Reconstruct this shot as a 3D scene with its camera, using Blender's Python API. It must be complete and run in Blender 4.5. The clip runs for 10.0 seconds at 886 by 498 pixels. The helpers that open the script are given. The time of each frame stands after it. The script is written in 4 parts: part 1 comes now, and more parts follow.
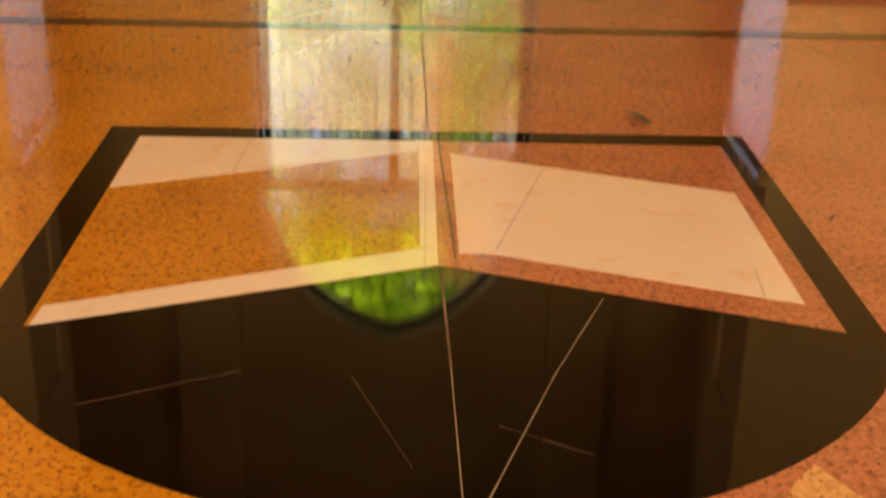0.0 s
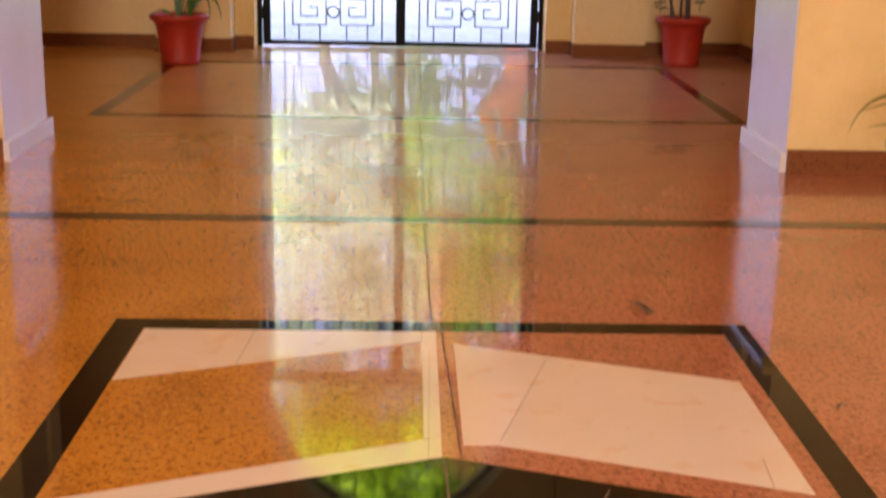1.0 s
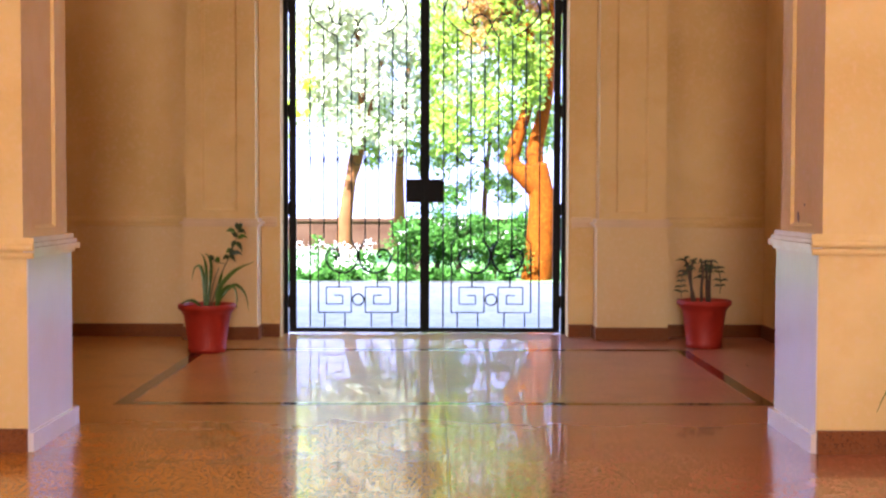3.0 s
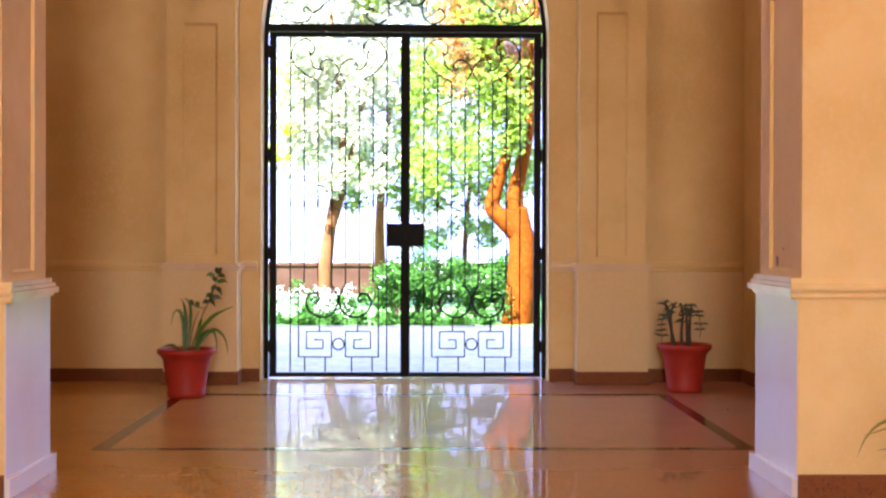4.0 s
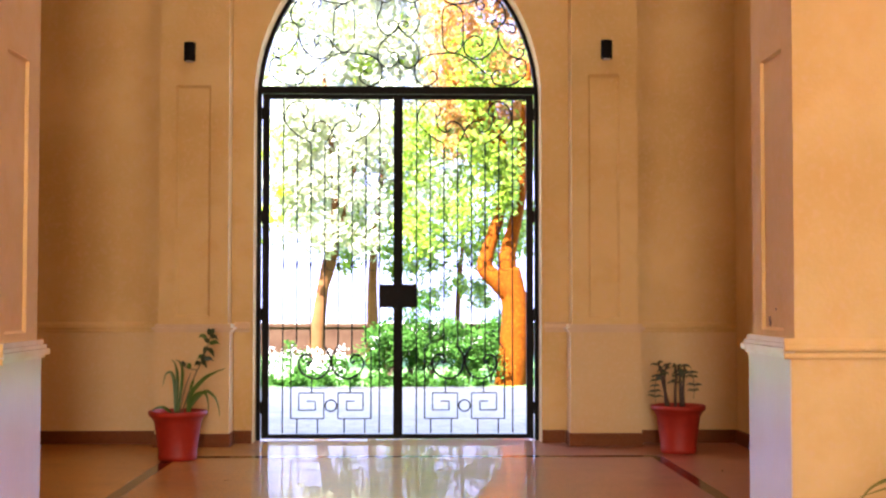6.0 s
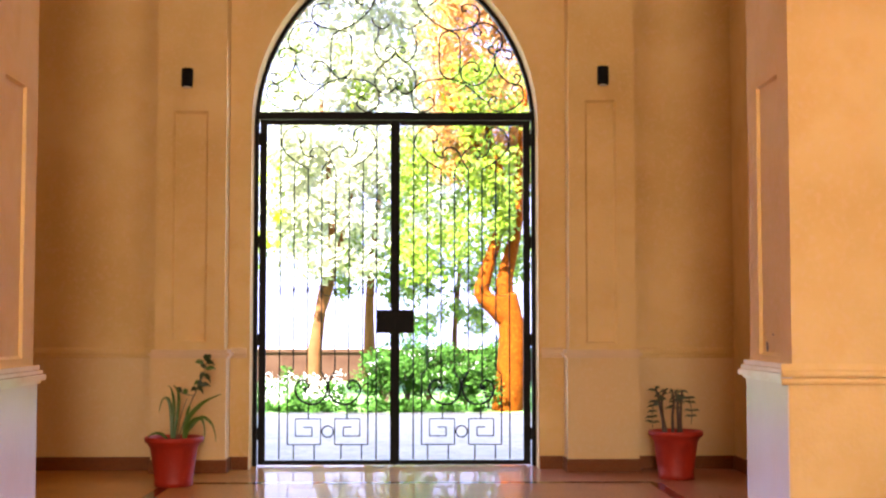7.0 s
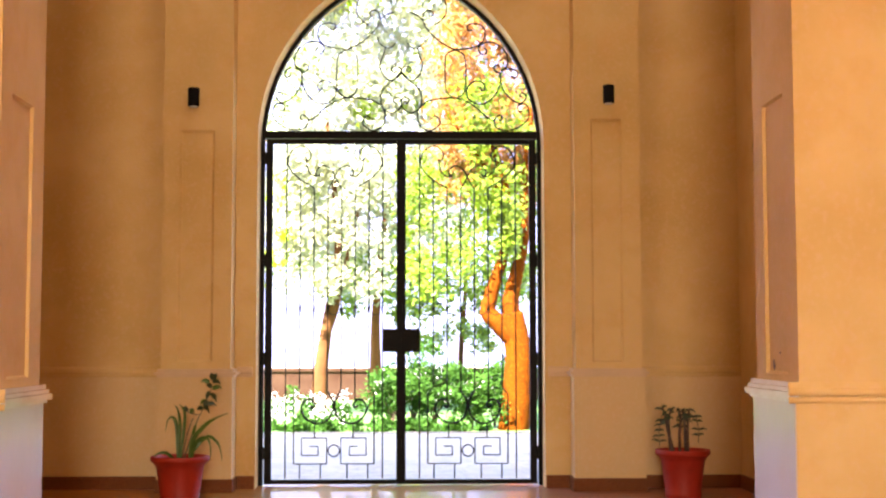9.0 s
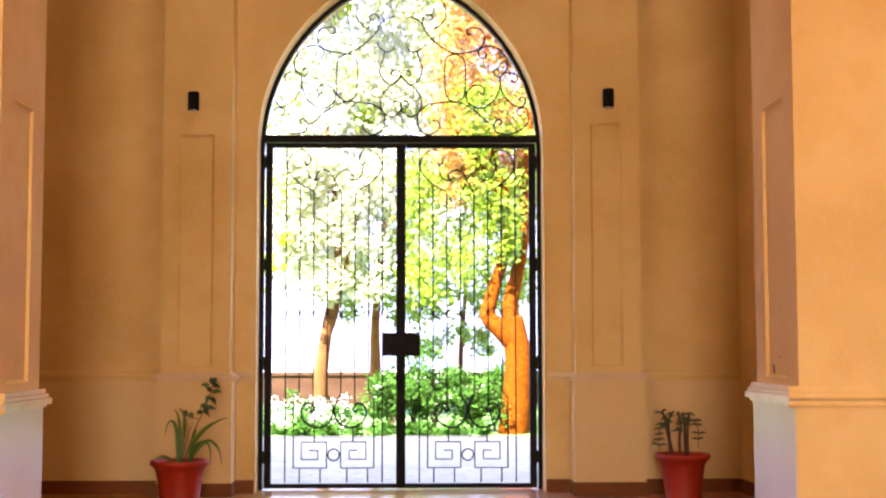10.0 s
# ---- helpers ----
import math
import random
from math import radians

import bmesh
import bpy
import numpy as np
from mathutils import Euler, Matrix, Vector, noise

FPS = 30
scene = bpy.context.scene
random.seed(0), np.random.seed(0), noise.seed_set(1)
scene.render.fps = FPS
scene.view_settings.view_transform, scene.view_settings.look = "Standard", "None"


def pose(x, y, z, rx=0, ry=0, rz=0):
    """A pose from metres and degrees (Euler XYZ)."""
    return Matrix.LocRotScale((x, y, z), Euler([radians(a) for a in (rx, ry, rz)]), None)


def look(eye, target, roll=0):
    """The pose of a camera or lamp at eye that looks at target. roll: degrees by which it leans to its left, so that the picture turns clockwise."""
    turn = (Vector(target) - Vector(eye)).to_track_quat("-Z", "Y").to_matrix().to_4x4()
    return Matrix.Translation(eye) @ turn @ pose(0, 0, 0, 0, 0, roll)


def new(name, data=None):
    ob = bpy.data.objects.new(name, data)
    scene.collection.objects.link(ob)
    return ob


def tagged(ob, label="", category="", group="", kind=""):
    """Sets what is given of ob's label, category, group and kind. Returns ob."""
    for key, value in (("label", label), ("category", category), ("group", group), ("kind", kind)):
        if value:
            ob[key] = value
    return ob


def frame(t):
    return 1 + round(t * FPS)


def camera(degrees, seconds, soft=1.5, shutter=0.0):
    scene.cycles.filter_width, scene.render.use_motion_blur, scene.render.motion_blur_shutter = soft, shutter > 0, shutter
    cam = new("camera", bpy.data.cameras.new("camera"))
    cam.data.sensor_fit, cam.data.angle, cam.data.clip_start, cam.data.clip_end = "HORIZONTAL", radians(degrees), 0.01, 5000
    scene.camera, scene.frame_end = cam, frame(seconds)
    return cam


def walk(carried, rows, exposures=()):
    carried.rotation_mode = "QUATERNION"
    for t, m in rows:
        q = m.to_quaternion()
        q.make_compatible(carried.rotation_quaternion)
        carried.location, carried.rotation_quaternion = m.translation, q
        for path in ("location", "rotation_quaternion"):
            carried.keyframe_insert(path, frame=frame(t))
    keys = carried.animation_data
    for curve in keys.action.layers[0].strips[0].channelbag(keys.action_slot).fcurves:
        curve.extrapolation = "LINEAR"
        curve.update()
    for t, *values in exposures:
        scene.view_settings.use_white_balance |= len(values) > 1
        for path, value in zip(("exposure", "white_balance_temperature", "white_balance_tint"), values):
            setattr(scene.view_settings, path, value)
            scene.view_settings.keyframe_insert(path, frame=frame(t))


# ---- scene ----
EYE = (0, 0, 1.35)


def aim(yaw, pitch, roll):
    """A pose at EYE: yaw to the right, pitch up, roll to the left, in degrees."""
    a, b = radians(yaw), radians(pitch)
    way = Vector((math.sin(a) * math.cos(b), math.cos(a) * math.cos(b), math.sin(b)))
    return look(EYE, Vector(EYE) + way, roll)


cam = camera(36.98, 10.0, soft=2.35, shutter=0.5)
walk(cam, [(t, aim(*a)) for t, *a in (
    (0.0, 1.80, -22.82, 1.55),
    (0.5, 1.69, -18.74, 1.22),
    (1.0, 1.45, -14.61, 1.07),
    (1.5, 1.09, -10.52, 0.90),
    (2.0, 0.40, -7.18, 0.54),
    (2.5, 0.13, -4.23, 0.25),
    (2.7, 0.13, -3.33, 0.20),
    (3.8, 0.92, -0.80, 0.14),
    (4.0, 1.09, -0.43, 0.14),
    (4.5, 1.29, 0.32, 0.10),
    (5.0, 1.32, 1.10, 0.06),
    (5.5, 1.34, 1.67, 0.04),
    (7.0, 1.53, 3.30, 0.02),
    (7.5, 1.49, 3.76, -0.04),
    (8.0, 1.39, 3.89, -0.07),
    (8.5, 1.31, 4.01, -0.08),
    (9.0, 1.27, 4.11, -0.06),
    (9.5, 1.28, 4.18, -0.07),
    (10.0, 1.28, 4.28, -0.08),
)], [(t, 4.04, kelvin, min(15, 2 + 10 * t)) for t, kelvin in (
    (0.0, 7250), (0.5, 6250), (1.0, 5980), (2.0, 5700), (2.5, 5450), (4.0, 5450), (5.5, 5770), (7.0, 6270), (8.0, 6440), (10.0, 6620))])

# ---- light ----
world = bpy.data.worlds.new("sky")
scene.world = world
world.use_nodes = True
sky = world.node_tree.nodes.new("ShaderNodeTexSky")
sky.sky_type, sky.sun_disc = "NISHITA", False
SUN = Vector((-0.45, -0.68, 1.0)).normalized()
sky.sun_elevation = math.asin(SUN.z)
sky.sun_rotation = math.atan2(SUN.x, SUN.y)
sky.dust_density = 1.0
back = world.node_tree.nodes["Background"]
back.inputs["Strength"].default_value = 0.15
world.node_tree.links.new(sky.outputs[0], back.inputs["Color"])

sun = new("sun", bpy.data.lights.new("sun", "SUN"))
sun.data.energy, sun.data.angle, sun.data.color = 4.3, radians(0.5), (1, 0.95, 0.88)
sun.matrix_world = look((0, 0, 20), Vector((0, 0, 20)) - SUN)


def area_lamp(name, where, target, width, height, watts, colour):
    """A rectangular area lamp at where, aimed at target."""
    lamp = bpy.data.lights.new(name, "AREA")
    lamp.shape, lamp.size, lamp.size_y, lamp.energy, lamp.color = "RECTANGLE", width, height, watts, colour
    ob = new(name, lamp)
    ob.matrix_world = look(where, target)
    return ob


WARM = (1.0, 0.86, 0.63)
# Daylight from behind the eye; its opening is assumed.
area_lamp("daylight_hall_end", (0.0, -4.45, 2.0), (0.0, 6, 2.0), 1.3, 2.8, 38, WARM)
# Two added fill lamps overhead, in closed shafts, for the floor and the bays.
area_lamp("fill_hall", (0.3, 1.8, 9.2), (0.3, 1.8, 0), 2.2, 2.2, 20, WARM)
area_lamp("fill_vestibule", (-0.1, 9.9, 7.9), (-0.1, 9.9, 0), 2.0, 2.0, 3.9, (1.0, 0.86, 0.66))


# ---- materials ----
def material(name, colour, rough=0.6, metal=0.0, spots=(), bump=0.0, bump_scale=60.0, rough_var=0.0, random_value=0.0,
             island=0.0, through_light=0.0, coat=0.0, specular=0.5):
    """A principled material in object space. spots: (scale, detail, low, high, colour, strength) layers of noise laid over the colour."""
    m = bpy.data.materials.new(name)
    m.use_nodes = True
    n, l = m.node_tree.nodes, m.node_tree.links
    b = n["Principled BSDF"]
    b.inputs["Roughness"].default_value = rough
    b.inputs["Metallic"].default_value = metal
    b.inputs["Coat Weight"].default_value = coat
    b.inputs["Coat Roughness"].default_value = 0.06
    b.inputs["Specular IOR Level"].default_value = specular
    geo = n.new("ShaderNodeNewGeometry")
    tc = n.new("ShaderNodeTexCoord")
    col = n.new("ShaderNodeRGB")
    col.outputs[0].default_value = (*colour, 1)
    out = col.outputs[0]
    for scale, detail, low, high, c, strength in spots:
        t = n.new("ShaderNodeTexNoise")
        t.inputs["Scale"].default_value, t.inputs["Detail"].default_value = scale, detail
        l.new(geo.outputs["Position"], t.inputs["Vector"])
        r = n.new("ShaderNodeMapRange")
        r.inputs[1].default_value, r.inputs[2].default_value = low, high
        r.inputs[4].default_value = strength
        l.new(t.outputs[0], r.inputs[0])
        x = n.new("ShaderNodeMix")
        x.data_type = "RGBA"
        l.new(r.outputs[0], x.inputs[0])
        l.new(out, x.inputs[6])
        x.inputs[7].default_value = (*c, 1)
        out = x.outputs[2]
    if random_value or island:
        h = n.new("ShaderNodeHueSaturation")
        r = n.new("ShaderNodeMapRange")
        amount = random_value or island
        r.inputs[3].default_value, r.inputs[4].default_value = 1 - amount, 1 + amount
        if island:
            l.new(geo.outputs["Random Per Island"], r.inputs[0])
        else:
            info = n.new("ShaderNodeObjectInfo")
            l.new(info.outputs["Random"], r.inputs[0])
        l.new(r.outputs[0], h.inputs["Value"])
        l.new(out, h.inputs["Color"])
        out = h.outputs[0]
    l.new(out, b.inputs["Base Color"])
    if bump:
        t = n.new("ShaderNodeTexNoise")
        t.inputs["Scale"].default_value, t.inputs["Detail"].default_value = bump_scale, 4
        l.new(geo.outputs["Position"], t.inputs["Vector"])
        k = n.new("ShaderNodeBump")
        k.inputs["Strength"].default_value, k.inputs["Distance"].default_value = bump, 0.01
        l.new(t.outputs[0], k.inputs["Height"])
        l.new(k.outputs[0], b.inputs["Normal"])
    if rough_var:
        t = n.new("ShaderNodeTexNoise")
        t.inputs["Scale"].default_value, t.inputs["Detail"].default_value = 3.0, 5
        l.new(geo.outputs["Position"], t.inputs["Vector"])
        r = n.new("ShaderNodeMapRange")
        r.inputs[3].default_value, r.inputs[4].default_value = rough - rough_var, rough + rough_var
        l.new(t.outputs[0], r.inputs[0])
        l.new(r.outputs[0], b.inputs["Roughness"])
    if through_light:
        mix = n.new("ShaderNodeMixShader")
        tr = n.new("ShaderNodeBsdfTranslucent")
        l.new(out, tr.inputs["Color"])
        mix.inputs[0].default_value = through_light
        l.new(b.outputs[0], mix.inputs[1])
        l.new(tr.outputs[0], mix.inputs[2])
        l.new(mix.outputs[0], n["Material Output"].inputs["Surface"])
    return m


PLASTER = material("cream plaster", (0.755, 0.512, 0.22), 0.75, specular=0.18,
                   spots=[(1.1, 5, 0.38, 0.68, (0.60, 0.37, 0.115), 0.8), (5, 6, 0.5, 0.68, (0.69, 0.42, 0.145), 0.5), (28, 5, 0.5, 0.7, (0.74, 0.50, 0.29), 0.45)],
                   bump=0.28, bump_scale=45)
# Lilac base: skylight from the gate is put into the pier sides' colour.
SKY_GLOSS = material("glossy cream dado paint tinted by skylight", (0.68, 0.58, 0.56), 0.22, specular=0.65,
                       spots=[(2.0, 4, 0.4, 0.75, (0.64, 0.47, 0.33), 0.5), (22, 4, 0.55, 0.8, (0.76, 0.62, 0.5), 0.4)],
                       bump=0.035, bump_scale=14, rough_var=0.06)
# A little paler and less orange than PLASTER.
DADO = material("pale dado tone", (0.72, 0.50, 0.245), 0.6, specular=0.25,
                spots=[(1.3, 5, 0.38, 0.68, (0.69, 0.46, 0.21), 0.6), (6, 6, 0.5, 0.68, (0.72, 0.46, 0.20), 0.4), (28, 5, 0.5, 0.7, (0.76, 0.55, 0.33), 0.45)], bump=0.2, bump_scale=45)
MOULDING = material("cream moulding paint", (0.69, 0.46, 0.25), 0.35, bump=0.05, bump_scale=30,
                    spots=[(6, 4, 0.45, 0.75, (0.58, 0.38, 0.22), 0.5)])
# Paler than MOULDING: glossy highlights are put into this colour.
SKY_MOULDING = material("glossy moulding paint whitened by highlights", (0.76, 0.68, 0.62), 0.1, specular=0.9, bump=0.06, bump_scale=22,
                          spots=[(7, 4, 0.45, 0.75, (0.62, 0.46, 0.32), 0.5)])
SKIRTING = material("red brown granite", (0.195, 0.057, 0.015), 0.5, specular=0.08,
                    spots=[(160, 3, 0.5, 0.68, (0.19, 0.08, 0.036), 0.8), (90, 3, 0.55, 0.7, (0.05, 0.02, 0.01), 0.8)], rough_var=0.06)
def granite(name, base, light, grain):
    m = material(name, base, 0.28, specular=0.40, spots=[(0.9, 4, 0.35, 0.7, light, 0.6), (2.3, 6, 0.5, 0.66, grain, 0.4), (60, 4, 0.50, 0.62, light, 0.8), (42, 5, 0.53, 0.64, grain, 0.65),
                                              (80, 4, 0.57, 0.66, (0.06, 0.02, 0.008), 0.85)], bump=0.010, bump_scale=16, rough_var=0.03)
    # a sharp polish over a duller stone, dustier towards the gate
    n, l = m.node_tree.nodes, m.node_tree.links
    b = n["Principled BSDF"]
    b.inputs["Coat Weight"].default_value, b.inputs["Coat Roughness"].default_value = 0.34, 0.022
    fine = b.inputs["Roughness"].links[0].from_socket
    where = n.new("ShaderNodeSeparateXYZ")
    l.new(n.new("ShaderNodeNewGeometry").outputs["Position"], where.inputs[0])
    dust = n.new("ShaderNodeMapRange")
    dust.inputs[1].default_value, dust.inputs[2].default_value = 4.0, 9.5
    dust.inputs[3].default_value, dust.inputs[4].default_value = -0.19, 0.08
    l.new(where.outputs[1], dust.inputs[0])
    add = n.new("ShaderNodeMath")
    l.new(fine, add.inputs[0])
    l.new(dust.outputs[0], add.inputs[1])
    l.new(add.outputs[0], b.inputs["Roughness"])
    wear = n.new("ShaderNodeMapRange")
    wear.inputs[1].default_value, wear.inputs[2].default_value = 4.0, 9.5
    wear.inputs[3].default_value, wear.inputs[4].default_value = 0.24, 0.5
    l.new(where.outputs[1], wear.inputs[0])
    l.new(wear.outputs[0], b.inputs["Specular IOR Level"])
    return m


GRANITE = granite("polished orange granite", (0.43, 0.148, 0.009), (0.50, 0.205, 0.024), (0.20, 0.06, 0.006))
PALE_GRANITE = granite("pale orange granite", (0.50, 0.24, 0.09), (0.58, 0.31, 0.13), (0.35, 0.14, 0.05))
GRANITE_PINK = granite("polished pink brown granite", (0.36, 0.113, 0.055), (0.43, 0.165, 0.085), (0.17, 0.05, 0.022))
BAND = material("dark brown granite band", (0.035, 0.016, 0.009), 0.1,
                spots=[(150, 3, 0.55, 0.7, (0.10, 0.045, 0.02), 0.6)], rough_var=0.04)
BLACK = material("polished black granite", (0.003, 0.0015, 0.0009), 0.04,
                 spots=[(1.8, 6, 0.5, 0.72, (0.012, 0.005, 0.0025), 0.6), (200, 2, 0.62, 0.72, (0.03, 0.015, 0.01), 0.5)],
                 bump=0.005, bump_scale=14, specular=0.16)
MARBLE = material("cream marble", (0.63, 0.48, 0.38), 0.1,
                  spots=[(3.0, 6, 0.45, 0.65, (0.62, 0.44, 0.32), 0.6), (9.0, 6, 0.58, 0.66, (0.6, 0.38, 0.22), 0.5)], rough_var=0.04)
JOINT = material("pale joint", (0.30, 0.20, 0.13), 0.6, spots=[(25, 3, 0.45, 0.6, (0.2, 0.12, 0.06), 0.6)])
CRACK = material("dark joint", (0.09, 0.04, 0.02), 0.6, spots=[(25, 3, 0.45, 0.6, (0.2, 0.10, 0.05), 0.6)])
IRON = material("black painted iron", (0.008, 0.006, 0.005), 0.55, spots=[(30, 4, 0.6, 0.75, (0.03, 0.016, 0.01), 0.5)], bump=0.1, bump_scale=120, specular=0.1)
TERRACOTTA = material("red plastic pot", (0.34, 0.020, 0.006), 0.5,
                      spots=[(9, 4, 0.5, 0.75, (0.22, 0.010, 0.005), 0.6), (40, 4, 0.62, 0.75, (0.42, 0.10, 0.06), 0.3)], bump=0.05, specular=0.3)
SOIL = material("dark soil", (0.035, 0.02, 0.012), 0.95, spots=[(60, 4, 0.5, 0.7, (0.1, 0.06, 0.035), 0.7)], bump=0.8, bump_scale=60)
LEAF = material("strap leaf", (0.065, 0.11, 0.008), 0.35, spots=[(14, 4, 0.45, 0.7, (0.10, 0.17, 0.02), 0.6)], through_light=0.2)
DARK_LEAF = material("dark leaf", (0.028, 0.045, 0.010), 0.4, spots=[(14, 4, 0.45, 0.7, (0.05, 0.055, 0.014), 0.6)], through_light=0.15)
DRY_LEAF = material("yellowed leaf", (0.20, 0.17, 0.02), 0.45, spots=[(20, 4, 0.45, 0.7, (0.12, 0.13, 0.03), 0.6)], through_light=0.2)
STEM = material("woody stem", (0.05, 0.02, 0.01), 0.7, spots=[(40, 4, 0.45, 0.7, (0.14, 0.08, 0.04), 0.6)], bump=0.4)
GREEN_STEM = material("green brown stem", (0.16, 0.12, 0.05), 0.55, spots=[(40, 4, 0.45, 0.7, (0.1, 0.1, 0.04), 0.6)])
LAMP_BODY = material("black lamp metal", (0.008, 0.006, 0.006), 0.6, specular=0.06)
LENS = material("lamp glass", (0.7, 0.7, 0.66), 0.15)
PAVING = material("pale stone paving", (0.39, 0.31, 0.265), 0.8, spots=[(0.8, 5, 0.4, 0.7, (0.27, 0.23, 0.21), 0.7), (4, 5, 0.5, 0.65, (0.24, 0.20, 0.185), 0.6), (13, 4, 0.56, 0.66, (0.15, 0.125, 0.115), 0.6), (30, 4, 0.5, 0.7, (0.36, 0.31, 0.29), 0.5)], bump=0.2)
GRASS = material("lawn green", (0.06, 0.14, 0.02), 0.8, spots=[(3, 5, 0.4, 0.7, (0.10, 0.19, 0.03), 0.7)], bump=0.6, bump_scale=40)
GROUND = material("sandy earth", (0.40, 0.31, 0.20), 0.9, spots=[(0.5, 5, 0.4, 0.7, (0.3, 0.24, 0.14), 0.7)], bump=0.3, bump_scale=8)
LOW_WALL = material("tan garden wall", (0.052, 0.026, 0.015), 0.9, spots=[(3, 5, 0.4, 0.7, (0.03, 0.012, 0.006), 0.7)], bump=0.3, specular=0.1)
BARK_ORANGE = material("orange brown bark", (0.115, 0.026, 0.001), 0.9, spots=[(5, 5, 0.45, 0.7, (0.06, 0.015, 0.001), 0.7), (25, 4, 0.5, 0.7, (0.15, 0.055, 0.003), 0.6)], bump=0.7, bump_scale=14, specular=0.04)
BARK = material("brown bark", (0.11, 0.046, 0.017), 0.9, spots=[(6, 5, 0.45, 0.7, (0.075, 0.03, 0.011), 0.7)], bump=0.7, bump_scale=16, specular=0.06)
FOLIAGE = material("yellow green foliage", (0.15, 0.225, 0.010), 0.5, island=0.5, through_light=0.45)
FOLIAGE_DRY = material("orange dry foliage", (0.30, 0.13, 0.02), 0.6, island=0.5, through_light=0.4)
# Two lightened copies of FOLIAGE: strong sunlight is put into the leaf colour.
CROWN = material("green crown foliage lightened as if in strong sun", (0.48, 0.60, 0.03), 0.6, island=0.45, through_light=0.55, specular=0.1)
FOLIAGE_GLARE = material("foliage with sun glare in its colour", (0.38, 0.39, 0.25), 0.6, island=0.3, through_light=0.4)
HEDGE = material("green shrub leaf", (0.033, 0.088, 0.010), 0.7, island=0.45, through_light=0.35, specular=0.08)
PETAL_GLINT = material("white petal and leaf highlight", (0.5, 0.47, 0.45), 0.6, island=0.15, through_light=0.3)
# For unseen walls: this tan is chosen for the light it bounces onto the piers.
HALL_BOUNCE = material("tan bounce colour of the unseen hall", (0.62, 0.44, 0.26), 0.7, spots=[(1.5, 4, 0.4, 0.7, (0.55, 0.37, 0.20), 0.5)], bump=0.08)
CEILING = material("cream ceiling paint", (0.70, 0.55, 0.38), 0.7, spots=[(1.5, 4, 0.4, 0.7, (0.64, 0.49, 0.33), 0.5)], bump=0.08)


# ---- mesh helpers ----
def finish(name, bm, mat, parent=None, label="", bevel=0.0, smooth=False):
    if bevel:
        bmesh.ops.bevel(bm, geom=[e for e in bm.edges if e.is_manifold and e.calc_face_angle(0) > 0.5], offset=bevel, segments=2, affect="EDGES", clamp_overlap=True)
    bmesh.ops.recalc_face_normals(bm, faces=bm.faces)
    me = bpy.data.meshes.new(name)
    bm.to_mesh(me)
    bm.free()
    me.materials.append(mat)
    if smooth:
        me.shade_smooth()
    ob = new(name, me)
    ob.parent = parent
    if label:
        ob["label"] = label
    return ob


part = finish


def box(bm, x0, x1, y0, y1, z0, z1):
    v = [bm.verts.new((x, y, z)) for x in (x0, x1) for y in (y0, y1) for z in (z0, z1)]
    for f in ((0, 1, 3, 2), (4, 6, 7, 5), (0, 4, 5, 1), (2, 3, 7, 6), (0, 2, 6, 4), (1, 5, 7, 3)):
        bm.faces.new([v[i] for i in f])
    return bm


def block(*size):
    return box(bmesh.new(), *size)


def plate(outline, z0, z1):
    """A flat slab with that outline on the ground plane."""
    bm = bmesh.new()
    prism(bm, [(x, y, z0) for x, y in outline], (0, 0, z1 - z0))
    return bm


def prism(bm, outline, way):
    a = [bm.verts.new(p) for p in outline]
    b = [bm.verts.new(Vector(p) + Vector(way)) for p in outline]
    bm.faces.new(a)
    bm.faces.new(b[::-1])
    for i in range(len(a)):
        j = (i + 1) % len(a)
        bm.faces.new((a[j], a[i], b[i], b[j]))


def tube(bm, points, radius, sides=6, end=None):
    """A round bar along the points, tapering to the radius end."""
    pts = [Vector(p) for p in points]
    rings = []
    side = None
    for i, p in enumerate(pts):
        d = (pts[min(i + 1, len(pts) - 1)] - pts[max(i - 1, 0)]).normalized()
        if side is None:
            side = d.orthogonal().normalized()
        side = (side - d * side.dot(d)).normalized()
        up = d.cross(side)
        r = radius if end is None else radius + (end - radius) * i / (len(pts) - 1)
        rings.append([bm.verts.new(p + r * (math.cos(2 * math.pi * k / sides) * side + math.sin(2 * math.pi * k / sides) * up)) for k in range(sides)])
    for a, b in zip(rings, rings[1:]):
        for k in range(sides):
            j = (k + 1) % sides
            bm.faces.new((a[k], a[j], b[j], b[k]))
    bm.faces.new(rings[0][::-1])
    bm.faces.new(rings[-1])


def glide(points, steps=6):
    """A smooth line through the points."""
    p = [Vector(q) for q in points]
    p = [2 * p[0] - p[1]] + p + [2 * p[-1] - p[-2]]
    out = []
    for a, b, c, d in zip(p, p[1:], p[2:], p[3:]):
        for k in range(steps):
            t = k / steps
            out.append(0.5 * (2 * b + (c - a) * t + (2 * a - 5 * b + 4 * c - d) * t * t + (3 * b - a - 3 * c + d) * t ** 3))
    return out + [p[-2]]


def lathe(bm, profile, sides=40):
    rings = [[bm.verts.new((r * math.cos(2 * math.pi * k / sides), r * math.sin(2 * math.pi * k / sides), z)) for k in range(sides)] for r, z in profile]
    for a, b in zip(rings, rings[1:]):
        for k in range(sides):
            j = (k + 1) % sides
            bm.faces.new((a[k], a[j], b[j], b[k]))
    bm.faces.new(rings[0][::-1])
    bm.faces.new(rings[-1])


def structure(ob, label, category):
    return tagged(ob, label, category, kind="structure")


# ---- the vestibule: walls, piers, gate wall ----
FRONT, BAY, PILASTER, GATE_WALL, GATE = -4.5, 12.55, 12.28, 12.555, 12.85
CX, HALF = -0.122, 1.388
TOP = 7.5


